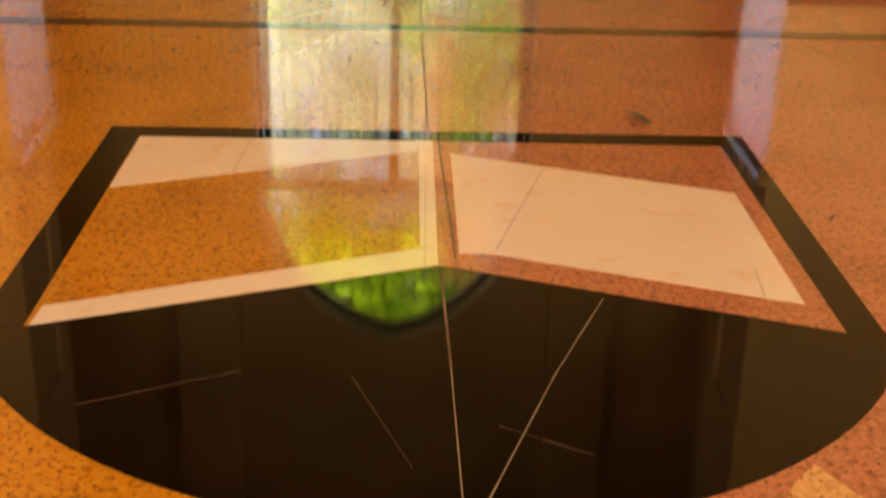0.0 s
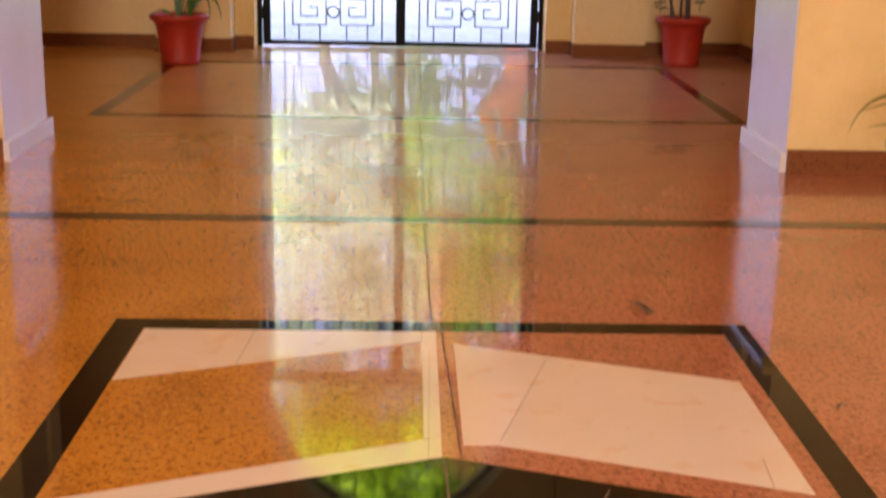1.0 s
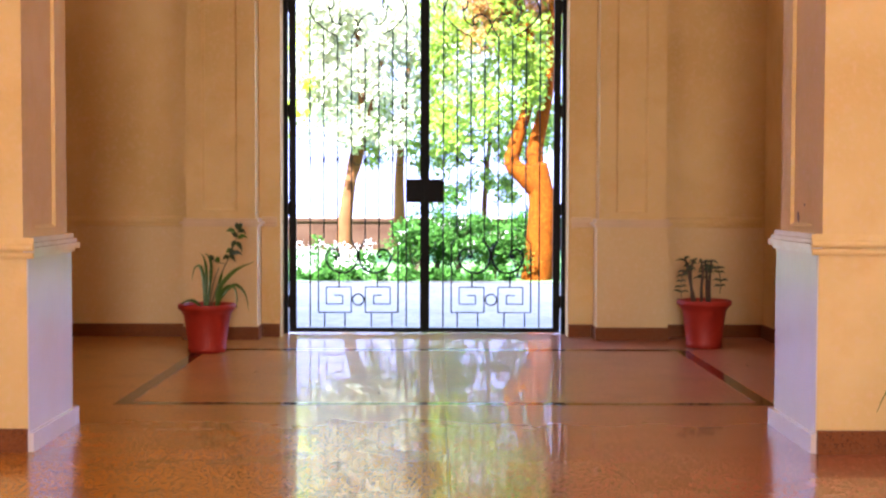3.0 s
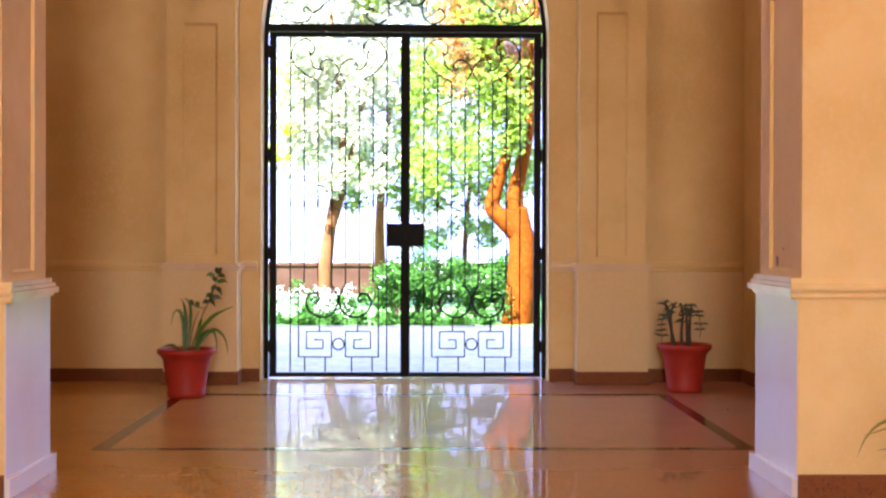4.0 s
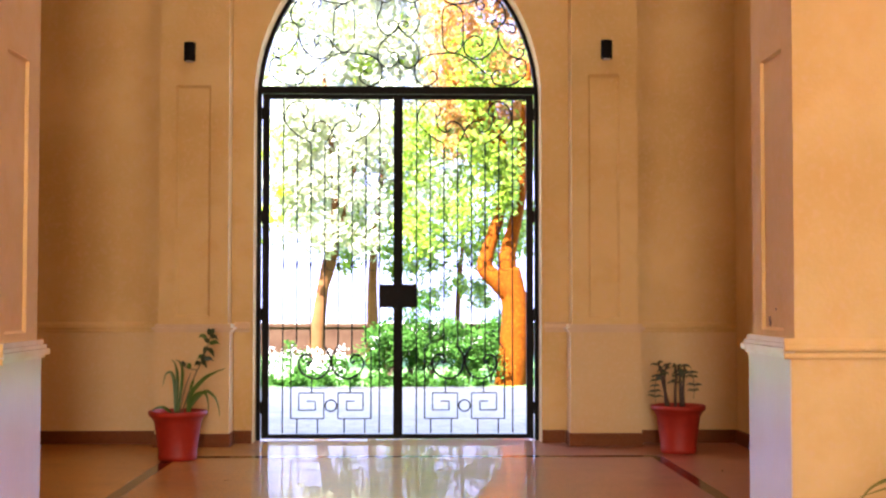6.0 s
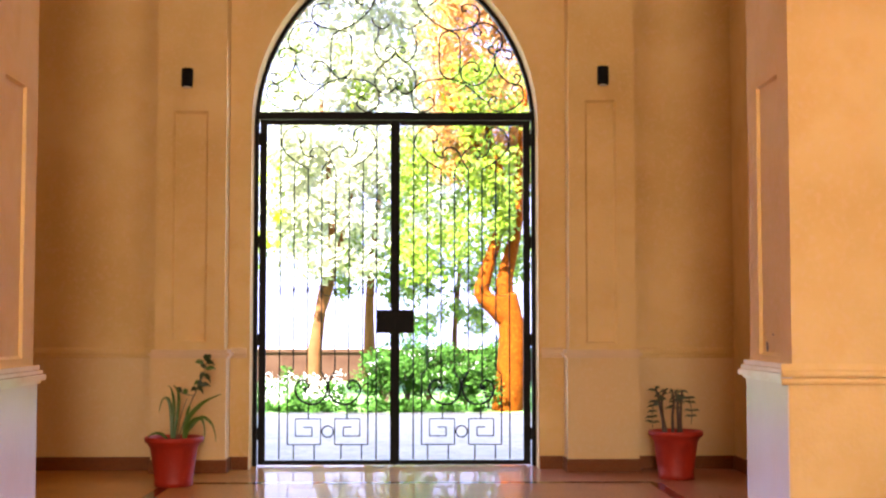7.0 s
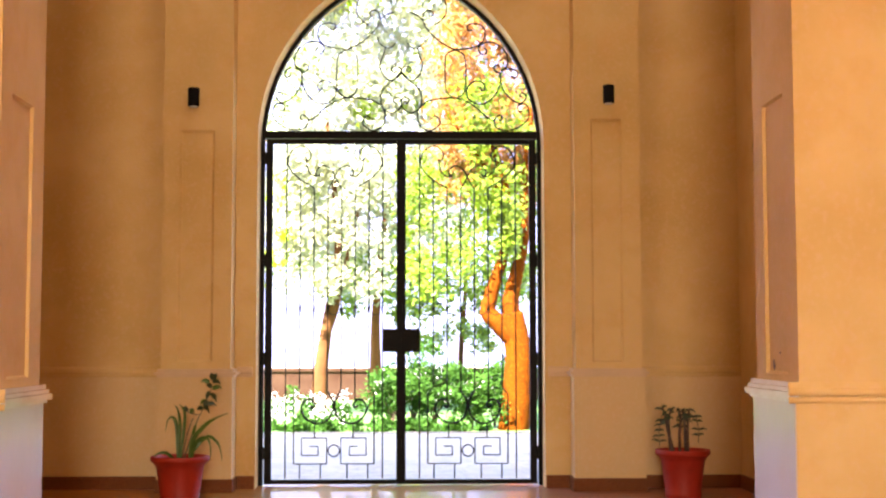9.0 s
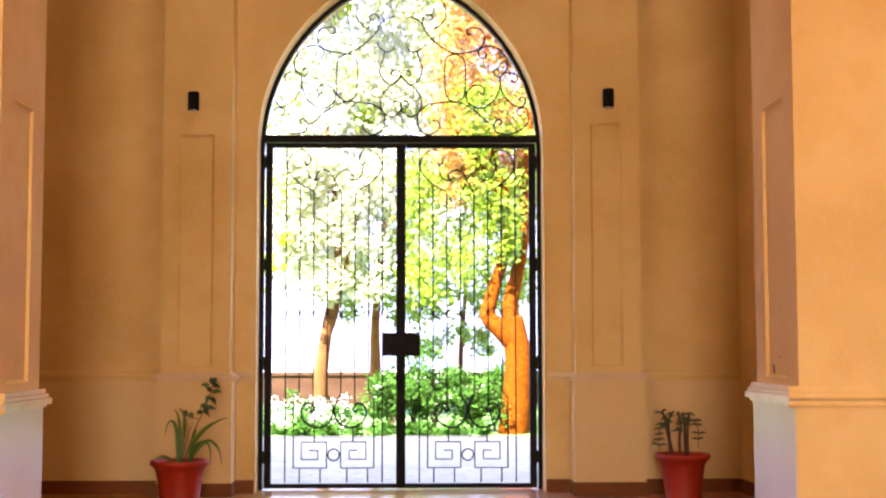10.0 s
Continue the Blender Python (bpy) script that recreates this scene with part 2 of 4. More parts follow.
def arch_line(half, steps=14):
    """Half widths and heights up a pointed arch, from its springing to its tip."""
    c, z0 = 0.45, 3.28
    r = c + half
    tip = math.acos(c / r)
    return [(r * math.cos(tip * k / steps) - c, z0 + r * math.sin(tip * k / steps)) for k in range(steps + 1)]


def arch_outline(half, foot=0.0):
    """The outline of the opening from its right foot over the tip to its left foot."""
    up = arch_line(half)
    return [(CX + half, foot)] + [(CX + h, z) for h, z in up] + [(CX - h, z) for h, z in up[-2::-1]] + [(CX - half, foot)]


def build_walls():
    opening = arch_outline(HALF - 0.024)
    bm = bmesh.new()
    outline = [(1.60, 0), *opening, (-1.80, 0), (-1.80, TOP), (1.60, TOP)]
    prism(bm, [(x, GATE_WALL, z) for x, z in outline], (0, 0.55, 0))
    structure(finish("wall_north", bm, PLASTER, bevel=0.012), "cream plastered wall with a pointed arched gateway", "wall")
    for x0, x1, name in ((-4.3, -1.802, "wall_north_west_bay"), (1.602, 3.5, "wall_north_east_bay")):
        w = structure(finish(name, block(x0, x1, BAY, BAY + 0.7, 0, TOP), PLASTER), "cream plastered bay wall with a dado line", "wall")
        part("dado_moulding", dado(x0, x1, BAY, 0.016), PLASTER, w)
        part("dado_panel", block(x0, x1, BAY - 0.007, BAY - 0.002, 0.123, 1.044), DADO, w, "dado paler than the wall above")
        part("skirting", block(x0, x1, BAY - 0.025, BAY - 0.001, 0.0, 0.122), SKIRTING, w, "red brown granite skirting", bevel=0.004)
    structure(finish("wall_east", block(3.10, 3.5, 7.72, BAY - 0.002, 0, TOP), PLASTER), "cream plastered side wall of the vestibule", "wall")
    structure(finish("skirting_east", block(3.075, 3.099, 7.73, BAY - 0.03, 0, 0.122), SKIRTING, bevel=0.004), "red brown granite skirting", "skirting")
    structure(finish("wall_west", block(-4.3, -3.90, 7.72, BAY - 0.002, 0, TOP), PLASTER), "cream plastered side wall of the vestibule", "wall")


def dado(x0, x1, y, depth):
    """A moulded rail along x on a face at y that looks towards the hall."""
    bm = bmesh.new()
    prof = [(0, 1.045), (depth * 0.5, 1.05), (depth * 0.6, 1.075), (depth, 1.085), (depth, 1.115), (depth * 0.5, 1.135), (0, 1.14)]
    prism(bm, [(x0, y - 0.001 - d, z) for d, z in prof], (x1 - x0, 0, 0))
    return bm


def panelled(bm, u0, u1, a0, a1, z0, z1, deep, soft, place):
    """A face from u0 to u1 and 0 to TOP with a sunk panel a0..a1, z0..z1. place(u, depth, z) gives the point."""
    us, zs = [u0, a0, a1, u1], [0, z0, z1, TOP]
    grid = [[bm.verts.new(place(u, 0, z)) for z in zs] for u in us]
    for i in range(3):
        for k in range(3):
            if (i, k) != (1, 1):
                bm.faces.new((grid[i][k], grid[i + 1][k], grid[i + 1][k + 1], grid[i][k + 1]))
    rim = [grid[1][1], grid[2][1], grid[2][2], grid[1][2]]
    s = deep * soft
    inner = [bm.verts.new(place(u, deep, z)) for u, z in ((a0 + s, z0 + s), (a1 - s, z0 + s), (a1 - s, z1 - s), (a0 + s, z1 - s))]
    for i in range(4):
        bm.faces.new((rim[i], rim[(i + 1) % 4], inner[(i + 1) % 4], inner[i]))
    bm.faces.new(inner)


def round_edges(bm, size, keep):
    """Rounds the upright edges whose both ends satisfy keep(co)."""
    edges = [e for e in bm.edges if e.is_manifold and all(keep(v.co) for v in e.verts)]
    bmesh.ops.bevel(bm, geom=edges, offset=size, segments=3, affect="EDGES", clamp_overlap=True)


def pilaster(name, x0, x1, low0, low1, p0, p1, pz0, pz1):
    bm = bmesh.new()
    panelled(bm, x0, x1, p0, p1, pz0, pz1, 0.028, 0.8, lambda u, d, z: (u, PILASTER + d, z))
    for x in (x0, x1):
        bm.faces.new([bm.verts.new(q) for q in ((x, PILASTER, 0), (x, GATE_WALL - 0.001, 0), (x, GATE_WALL - 0.001, TOP), (x, PILASTER, TOP))])
    bmesh.ops.remove_doubles(bm, verts=bm.verts, dist=0.0005)
    round_edges(bm, 0.016, lambda c: abs(c.y - PILASTER) < 1e-4 and min(abs(c.x - x0), abs(c.x - x1)) < 1e-4)
    ob = structure(finish(name, bm, PLASTER), "cream plastered pilaster with a sunk panel", "pilaster")
    part("dado_block", block(low0, low1, PILASTER - 0.03, GATE_WALL - 0.003, 0, 1.05), DADO, ob, bevel=0.012)
    bm = bmesh.new()
    steps = ((0.035, 1.05, 1.07), (0.055, 1.07, 1.095), (0.03, 1.095, 1.125))
    for out, z0, z1 in steps:
        box(bm, x0 - out, x1 + out, PILASTER - out, GATE_WALL - 0.008, z0, z1)
    part("dado_moulding", bm, MOULDING, ob, bevel=0.006)
    part("skirting", block(low0 - 0.012, low1 + 0.012, PILASTER - 0.045, GATE_WALL - 0.006, 0, 0.122), SKIRTING, ob, "red brown granite skirting", bevel=0.004)


def jamb_trim():
    for x0, x1, n in ((-1.65, CX - HALF + 0.018, "skirting_gate_west"), (CX + HALF - 0.018, 1.465, "skirting_gate_east")):
        structure(finish(n, block(x0, x1, GATE_WALL - 0.025, GATE_WALL - 0.001, 0, 0.122), SKIRTING, bevel=0.004), "red brown granite skirting", "skirting")
    for x0, x1, n in ((-1.66, CX - HALF - 0.005, "trim_gate_west"), (CX + HALF + 0.005, 1.47, "trim_gate_east")):
        structure(finish(n, dado(x0, x1, GATE_WALL, 0.025), MOULDING), "cream dado rail beside the gate", "dado rail")


def pier(name, x_in, way, y0, y1, pan0, pan1, pz0, pz1, dado_shift=0.0):
    """A pier between hall and vestibule: its inner side faces the middle of the place. way: +1 towards east."""
    far = x_in + way * 4.3
    bm = bmesh.new()
    panelled(bm, y0, y1, pan0, pan1, pz0, pz1, 0.019, 0.7, lambda u, d, z: (x_in + way * d, u, z))
    for pts in (((x_in, y0, 0), (far, y0, 0), (far, y0, TOP), (x_in, y0, TOP)), ((x_in, y1, 0), (far, y1, 0), (far, y1, TOP), (x_in, y1, TOP))):
        bm.faces.new([bm.verts.new(q) for q in pts])
    bmesh.ops.remove_doubles(bm, verts=bm.verts, dist=0.0005)
    round_edges(bm, 0.014, lambda c: abs(c.x - x_in) < 1e-4 and min(abs(c.y - y0), abs(c.y - y1)) < 1e-4)
    ob = structure(finish(name, bm, PLASTER), "cream plastered pier with a sunk side panel", "pier")
    a, b = sorted((x_in - way * 0.018, far))
    part("dado_front", block(a, b, y0 - 0.006, y1 + 0.012, 0.0, 1.06 + dado_shift), PLASTER, ob, "cream painted dado of the pier", bevel=0.014)
    a, b = sorted((x_in - way * 0.0175, x_in - way * 0.024))
    part("dado_side", block(a, b, y0 + 0.002, y1 + 0.008, 0.0, 1.06 + dado_shift), SKY_GLOSS, ob, "glossy painted side of the pier, tinted as if skylit", bevel=0.002)
    bm = bmesh.new()
    for out, z0, z1 in ((0.037, 1.045, 1.062), (0.060, 1.064, 1.098), (0.045, 1.100, 1.122), (0.03, 1.124, 1.150)):
        a, b = sorted((x_in - way * out, x_in + way * 0.05))
        box(bm, a, b, y0 + 0.001, y1 + out, z0 + dado_shift, z1 + dado_shift)
    part("dado_moulding", bm, SKY_MOULDING, ob, "stepped glossy dado moulding, whitened as if lit", bevel=0.007)
    bm = bmesh.new()
    a, b = x_in - way * 0.058, far
    for prof in ([(0.004, 1.040), (0.020, 1.046), (0.024, 1.060), (0.020, 1.072), (0.004, 1.074)], [(0.004, 1.080), (0.026, 1.084), (0.030, 1.098), (0.026, 1.112), (0.012, 1.122), (0.004, 1.150)]):
        prism(bm, [(a, y0 - d, z + dado_shift) for d, z in prof], (b - a, 0, 0))
    part("front_moulding", bm, PLASTER, ob, "painted dado moulding of the pier's front")
    a, b = sorted((x_in - way * 0.05, x_in + way * 0.02))
    part("side_skirting", block(a, b, y0 - 0.013, y1 + 0.05, 0, 0.10), SKY_GLOSS, ob, "painted skirting, tinted as if skylit", bevel=0.006)
    a, b = sorted((x_in - way * 0.02, far))
    part("front_skirting", block(a, b, y0 - 0.04, y0 - 0.0135, 0, 0.122), SKIRTING, ob, "red brown granite skirting", bevel=0.004)


def shell():
    """The assumed, unseen hall round the camera: open at its far end."""
    structure(finish("wall_west_hall", block(-6.3, -6.0, FRONT, 6.9, 0, TOP), HALL_BOUNCE), "assumed tan hall wall, out of view", "wall")
    structure(finish("wall_east_hall", block(6.0, 6.3, FRONT, 6.9, 0, TOP), HALL_BOUNCE), "assumed tan hall wall, out of view", "wall")
    bm = bmesh.new()
    box(bm, -6.0, -0.7, FRONT - 0.3, FRONT, 0, TOP)
    box(bm, 0.7, 6.0, FRONT - 0.3, FRONT, 0, TOP)
    box(bm, -0.7, 0.7, FRONT - 0.3, FRONT, 0, 0.6)
    box(bm, -0.7, 0.7, FRONT - 0.3, FRONT, 3.5, TOP)
    structure(finish("wall_south", bm, HALL_BOUNCE), "assumed tan hall wall with a tall opening, out of view", "wall")
    # Added out of view: keeps the hall lamp off the upper gate wall.
    structure(finish("header_blocker", block(-2.15, 2.0, 6.92, 7.70, 4.2, TOP), PLASTER), "added unseen wall over the passage, holding light off the upper gate wall", "wall")
    shaft_ceiling("ceiling_hall", FRONT - 0.3, 7.3, 0.3, 1.8, 1.3, HALL_BOUNCE, "plain tan painted hall ceiling with an added lamp shaft")
    shaft_ceiling("ceiling", 7.302, 13.3, -0.1, 9.9, 1.15, CEILING, "plain cream painted ceiling with an added lamp shaft")


def shaft_ceiling(name, y0, y1, cx, cy, half, mat, label):
    """A flat ceiling with a square shaft, added and closed on top, for a fill lamp."""
    bm = bmesh.new()
    up = TOP + 0.25
    box(bm, -6.3, 6.3, y0, cy - half, TOP, up)
    box(bm, -6.3, 6.3, cy + half, y1, TOP, up)
    box(bm, -6.3, cx - half, cy - half, cy + half, TOP, up)
    box(bm, cx + half, 6.3, cy - half, cy + half, TOP, up)
    for x0, x1, a, b in ((cx - half - 0.2, cx - half, cy - half - 0.2, cy + half + 0.2), (cx + half, cx + half + 0.2, cy - half - 0.2, cy + half + 0.2),
                         (cx - half, cx + half, cy - half - 0.2, cy - half), (cx - half, cx + half, cy + half, cy + half + 0.2)):
        box(bm, x0, x1, a, b, up, 10.8)
    box(bm, cx - half - 0.2, cx + half + 0.2, cy - half - 0.2, cy + half + 0.2, 10.8, 11.0)
    structure(finish(name, bm, mat), label, "ceiling")


build_walls()
pilaster("pilaster_west", -2.323, -1.686, -2.345, -1.665, -2.178, -1.853, 1.19, 3.34)
pilaster("pilaster_east", 1.500, 2.118, 1.480, 2.140, 1.655, 1.948, 1.18, 3.46)
jamb_trim()
pier("pier_east", 2.01, 1, 6.90, 7.74, 7.11, 7.54, 1.185, 2.72)
pier("pier_west", -2.157, -1, 6.90, 7.72, 7.10, 7.50, 1.165, 2.70, -0.03)
shell()
chips = bmesh.new()
for y, z, a in ((7.44, 1.245, 0.014), (7.43, 1.225, 0.018), (7.31, 1.30, 0.006)):
    prism(chips, [(2.0255, y + a * math.cos(k), z + 1.3 * a * math.sin(k)) for k in (0.2, 1.1, 2.4, 3.3, 4.6, 5.6)], (0.012, 0, 0))
structure(finish("plaster_chips", chips, CRACK), "small dark chips in the pier's plaster panel", "plaster damage")

# ---- floor ----
floor = structure(finish("floor", block(-6.3, 0.066, FRONT - 0.3, 13.0, -0.12, 0.0), GRANITE), "polished orange brown granite floor with reflections", "floor")
structure(finish("floor_east", block(0.068, 6.3, FRONT - 0.3, 13.0, -0.12, 0.0), GRANITE_PINK), "polished pink brown granite floor with reflections", "floor")
UP = 0.0015


def inlay(name, outline, mat, label="", z=UP):
    return part(name, plate(outline, 0.0003, z), mat, floor, label)


def rect(x0, x1, y0, y1):
    return [(x0, y0), (x1, y0), (x1, y1), (x0, y1)]


def strip(a, b, width):
    a, b = Vector(a), Vector(b)
    n = (b - a).orthogonal().normalized() * width / 2
    return [tuple(a - n), tuple(b - n), tuple(b + n), tuple(a + n)]


def floor_inlays():
    inlay("cross_band", rect(-5.9, 5.9, 5.62, 5.73), BAND, "dark granite band across the floor")
    # frame of the vestibule floor
    inlay("border_band", rect(-2.08, 2.18, 8.46, 8.56), BAND)
    inlay("border_band", rect(-2.03, 2.13, 11.43, 11.53), BAND)
    inlay("border_band", rect(-2.08, -1.98, 8.562, 11.428), BAND)
    inlay("border_band", rect(2.08, 2.18, 8.562, 11.428), BAND)
    # the square emblem: frame, open-book figure and black lower field
    mx, my, r = 0.08, 3.06, 1.12
    inlay("emblem_border", rect(-0.97, 1.12, 4.11, 4.21), BLACK, "black granite frame of the emblem")
    inlay("emblem_border", rect(-0.97, -0.862, 2.72, 4.108), BLACK)
    inlay("emblem_border", rect(1.03, 1.12, 2.74, 4.108), BLACK)
    a0, a1 = math.atan2(2.70 - my, -0.97 - mx), math.atan2(2.735 - my, 1.12 - mx)
    a0 -= 0 if a0 < 0 else 2 * math.pi
    arc = [(mx + r * math.cos(a0 + (a1 - a0) * k / 36), my + r * math.sin(a0 + (a1 - a0) * k / 36)) for k in range(37)]
    centre = (0.09, 3.095)
    arc[0] = (-0.97, 2.718)
    fan = [arc[0:14] + [centre, (-0.851, 2.698 + 0.02)], arc[13:20] + [centre], arc[19:26] + [centre], arc[25:37] + [(1.12, 2.738), (1.028, 2.738), centre]]
    for piece in fan:
        inlay("black_field", piece, BLACK, "polished black granite sector with pale joints")
    inlay("left_page_top", [(-0.858, 3.63), (0.038, 4.0), (0.038, 4.106), (-0.858, 4.106)], MARBLE, "cream marble inlay")
    inlay("left_page_foot", [(-0.850, 2.722), (0.086, 3.10), (0.086, 3.215), (0.04, 3.208), (-0.845, 2.825)], MARBLE, "cream marble inlay")
    inlay("book_spine", rect(0.040, 0.086, 3.217, 4.106), MARBLE, "cream marble inlay")
    inlay("right_page", [(0.140, 3.985), (0.142, 3.175), (0.227, 3.178), (0.974, 2.893), (0.975, 3.663)], MARBLE, "cream marble inlay")
    inlay("corner_piece", [(0.735, 2.10), (0.793, 2.168), (0.90, 1.95), (0.66, 1.95)], PALE_GRANITE, "pale orange granite inlay")
    # joints
    z = UP + 0.0006
    for a, b, w, m in (((0.056, 5.60), (0.075, 4.21), 0.0045, CRACK), ((0.05, 8.4), (0.056, 5.75), 0.0045, CRACK), ((0.092, 3.08), (0.104, 2.55), 0.006, CRACK), ((0.104, 2.55), (0.114, 1.9), 0.0025, JOINT),
                       ((0.483, 2.907), (0.332, 2.528), 0.0022, JOINT), ((0.332, 2.528), (0.12, 1.92), 0.0025, JOINT),
                       ((-0.11, 2.50), (0.021, 2.138), 0.0011, CRACK), ((0.19, 2.30), (0.37, 2.19), 0.0011, CRACK), ((-0.664, 2.36), (-0.342, 2.52), 0.0011, CRACK),
                       ((0.42, 3.84), (0.24, 3.20), 0.003, JOINT), ((0.90, 3.10), (0.885, 2.93), 0.003, JOINT), ((-0.50, 4.10), (-0.52, 3.78), 0.003, JOINT),
                       ((0.104, 4.105), (0.135, 3.10), 0.005, CRACK), ((0.062, 3.9), (0.052, 3.1), 0.0011, CRACK)):
        inlay("joint", strip(a, b, w), m, z=z)


floor_inlays()

# ---- gate ----
gate = tagged(new("iron_gate"), "black wrought iron double gate with scrolls, closed", "gate")
gate.location = (CX, GATE, 0)


def flat(points):
    return [(x, 0, z) for x, z in points]


def iron(name, lines, radius, parent, smooth=True):
    bm = bmesh.new()
    for pts in lines:
        tube(bm, pts, radius, 6)
    return part(name, bm, IRON, parent, smooth=smooth)


def ring(x, z, r, n=20):
    return [(x + r * math.cos(2 * math.pi * k / n), 0, z + r * math.sin(2 * math.pi * k / n)) for k in range(n + 1)]


def bars(name, boxes, parent, bevel=0.004):
    bm = bmesh.new()
    for b in boxes:
        box(bm, *b)
    return part(name, bm, IRON, parent, bevel=bevel)


def arch_frame(outer, inner, y0, y1):
    bm = bmesh.new()
    a = [(h, z) for h, z in arch_line(outer)]
    b = [(h, z) for h, z in arch_line(inner)]
    o = [(outer, 0.0)] + a + [(-h, z) for h, z in a[-2::-1]] + [(-outer, 0.0)]
    i = [(inner, 0.0)] + b + [(-h, z) for h, z in b[-2::-1]] + [(-inner, 0.0)]
    rows = [[bm.verts.new((x, y, z)) for x, z in line] for line, y in ((o, y0), (i, y0), (i, y1), (o, y1))]
    for p, q in zip(rows, rows[1:] + rows[:1]):
        for k in range(len(p) - 1):
            bm.faces.new((p[k], p[k + 1], q[k + 1], q[k]))
    return bm


W = 1.20      # clear width of a leaf
S = W / 9     # bar spacing
Z0, Z1 = 0.068, 3.30


def leaf(way):
    """A gate leaf; way +1 is the east one. u runs from the meeting stile outwards."""
    ob = tagged(new("gate_leaf"), kind="")
    ob.parent = gate
    u0 = 0.045
    X = lambda u: way * (u0 + u)
    P = lambda *pts: flat([(X(u), z) for u, z in pts])
    G = lambda *pts: glide(P(*pts), 6)

    def bb(a, b, z0, z1, d=0.022):
        return (min(X(a), X(b)), max(X(a), X(b)), -d, d, z0, z1)
    bars("meeting_stile", [bb(-0.041, 0.0, 0.014, Z1 + 0.045)], ob)
    bars("hinge_stile", [bb(W, W + 0.067, 0.014, Z1 + 0.045)], ob)
    bars("bottom_rail", [bb(0.001, W - 0.001, 0.014, Z0 - 0.012)], ob)
    bars("top_rail", [bb(0.001, W - 0.001, Z1, Z1 + 0.044)], ob)
    t = 0.0072
    zk = 0.205          # foot of the key pattern
    for k in (1, 8):
        iron("bar", [P((S * k, Z0), (S * k, Z1))], t, ob)
    c = 4.5 * S
    for s in (-1, 1):
        V = lambda a, z: (c + s * a, z)
        # outer bar with its jog into the key
        iron("bar", [P(V(2.5 * S, 2.95), V(2.5 * S, 0.93), V(2.5 * S + 0.053, 0.88), V(2.5 * S + 0.053, zk))], t, ob)
        key = [V(2.5 * S + 0.053, zk), V(0.068, zk), V(0.068, 0.452), V(0.31, 0.452), V(0.31, 0.287), V(0.15, 0.287), V(0.15, 0.372), V(0.232, 0.372)]
        iron("key_scroll", [P(a, b) for a, b in zip(key, key[1:])], 0.006, ob)
        iron("bar", [P(V(1.5 * S, 2.87), V(1.5 * S, 0.805))], t, ob)
        iron("bar", [P(V(0.5 * S, 2.86), V(0.5 * S, 0.905))], t, ob)
        iron("foot_bar", [P(V(0.128, zk), V(0.128, Z0))], t, ob)
        iron("foot_bar", [P(V(0.327, zk), V(0.327, Z0))], t, ob)
        # lower scroll
        iron("scroll", [G(V(0.5 * S, 0.905), V(0.02, 0.825), V(0.006, 0.765), V(0.03, 0.665), V(0.10, 0.60), V(0.19, 0.595), V(0.275, 0.645), V(0.315, 0.73), V(0.285, 0.805), V(0.225, 0.82), V(0.185, 0.775), V(0.205, 0.74), V(0.225, 0.765))], 0.0105, ob)
        iron("foot_bar", [P(V(0.185, 0.593), V(0.185, 0.452))], t, ob)
        # head scrolls
        iron("scroll", [G(V(1.5 * S, 2.87), V(2.5 * S, 2.95), V(0.44, 3.06), V(0.455, 3.15), V(0.41, 3.245), V(0.32, 3.285), V(0.25, 3.24), V(0.235, 3.17), V(0.27, 3.135), V(0.285, 3.17))], t, ob)
        iron("scroll", [G(V(0.5 * S, 2.86), V(0.03, 2.92), V(0, 2.98), V(-0.03, 3.04), V(-0.09, 3.085), V(-0.15, 3.075), V(-0.185, 3.02), V(-0.16, 2.985), V(-0.14, 3.01))], t, ob)
        iron("scroll", [G(V(0.16, 2.985), V(0.21, 2.99), V(0.26, 3.04), V(0.285, 3.17))], t, ob)
    iron("ring", [ring(X(c), 0.33, 0.055)], t, ob)
    for s in (-1, 1):
        iron("collar", [P((c + s * 0.056, 0.33), (c + s * 0.068, 0.33))], 0.014, ob)
    for k in range(1, 8):
        iron("ring", [ring(X(S * (k + 0.5)), 1.69, 0.057)], 0.0038, ob)
    # hinge blocks across the slot
    for z in (0.25, 1.15, 2.10, 3.1):
        bars("hinge", [bb(W + 0.068, W + 0.080, z, z + 0.12, 0.014)], ob)
    return ob


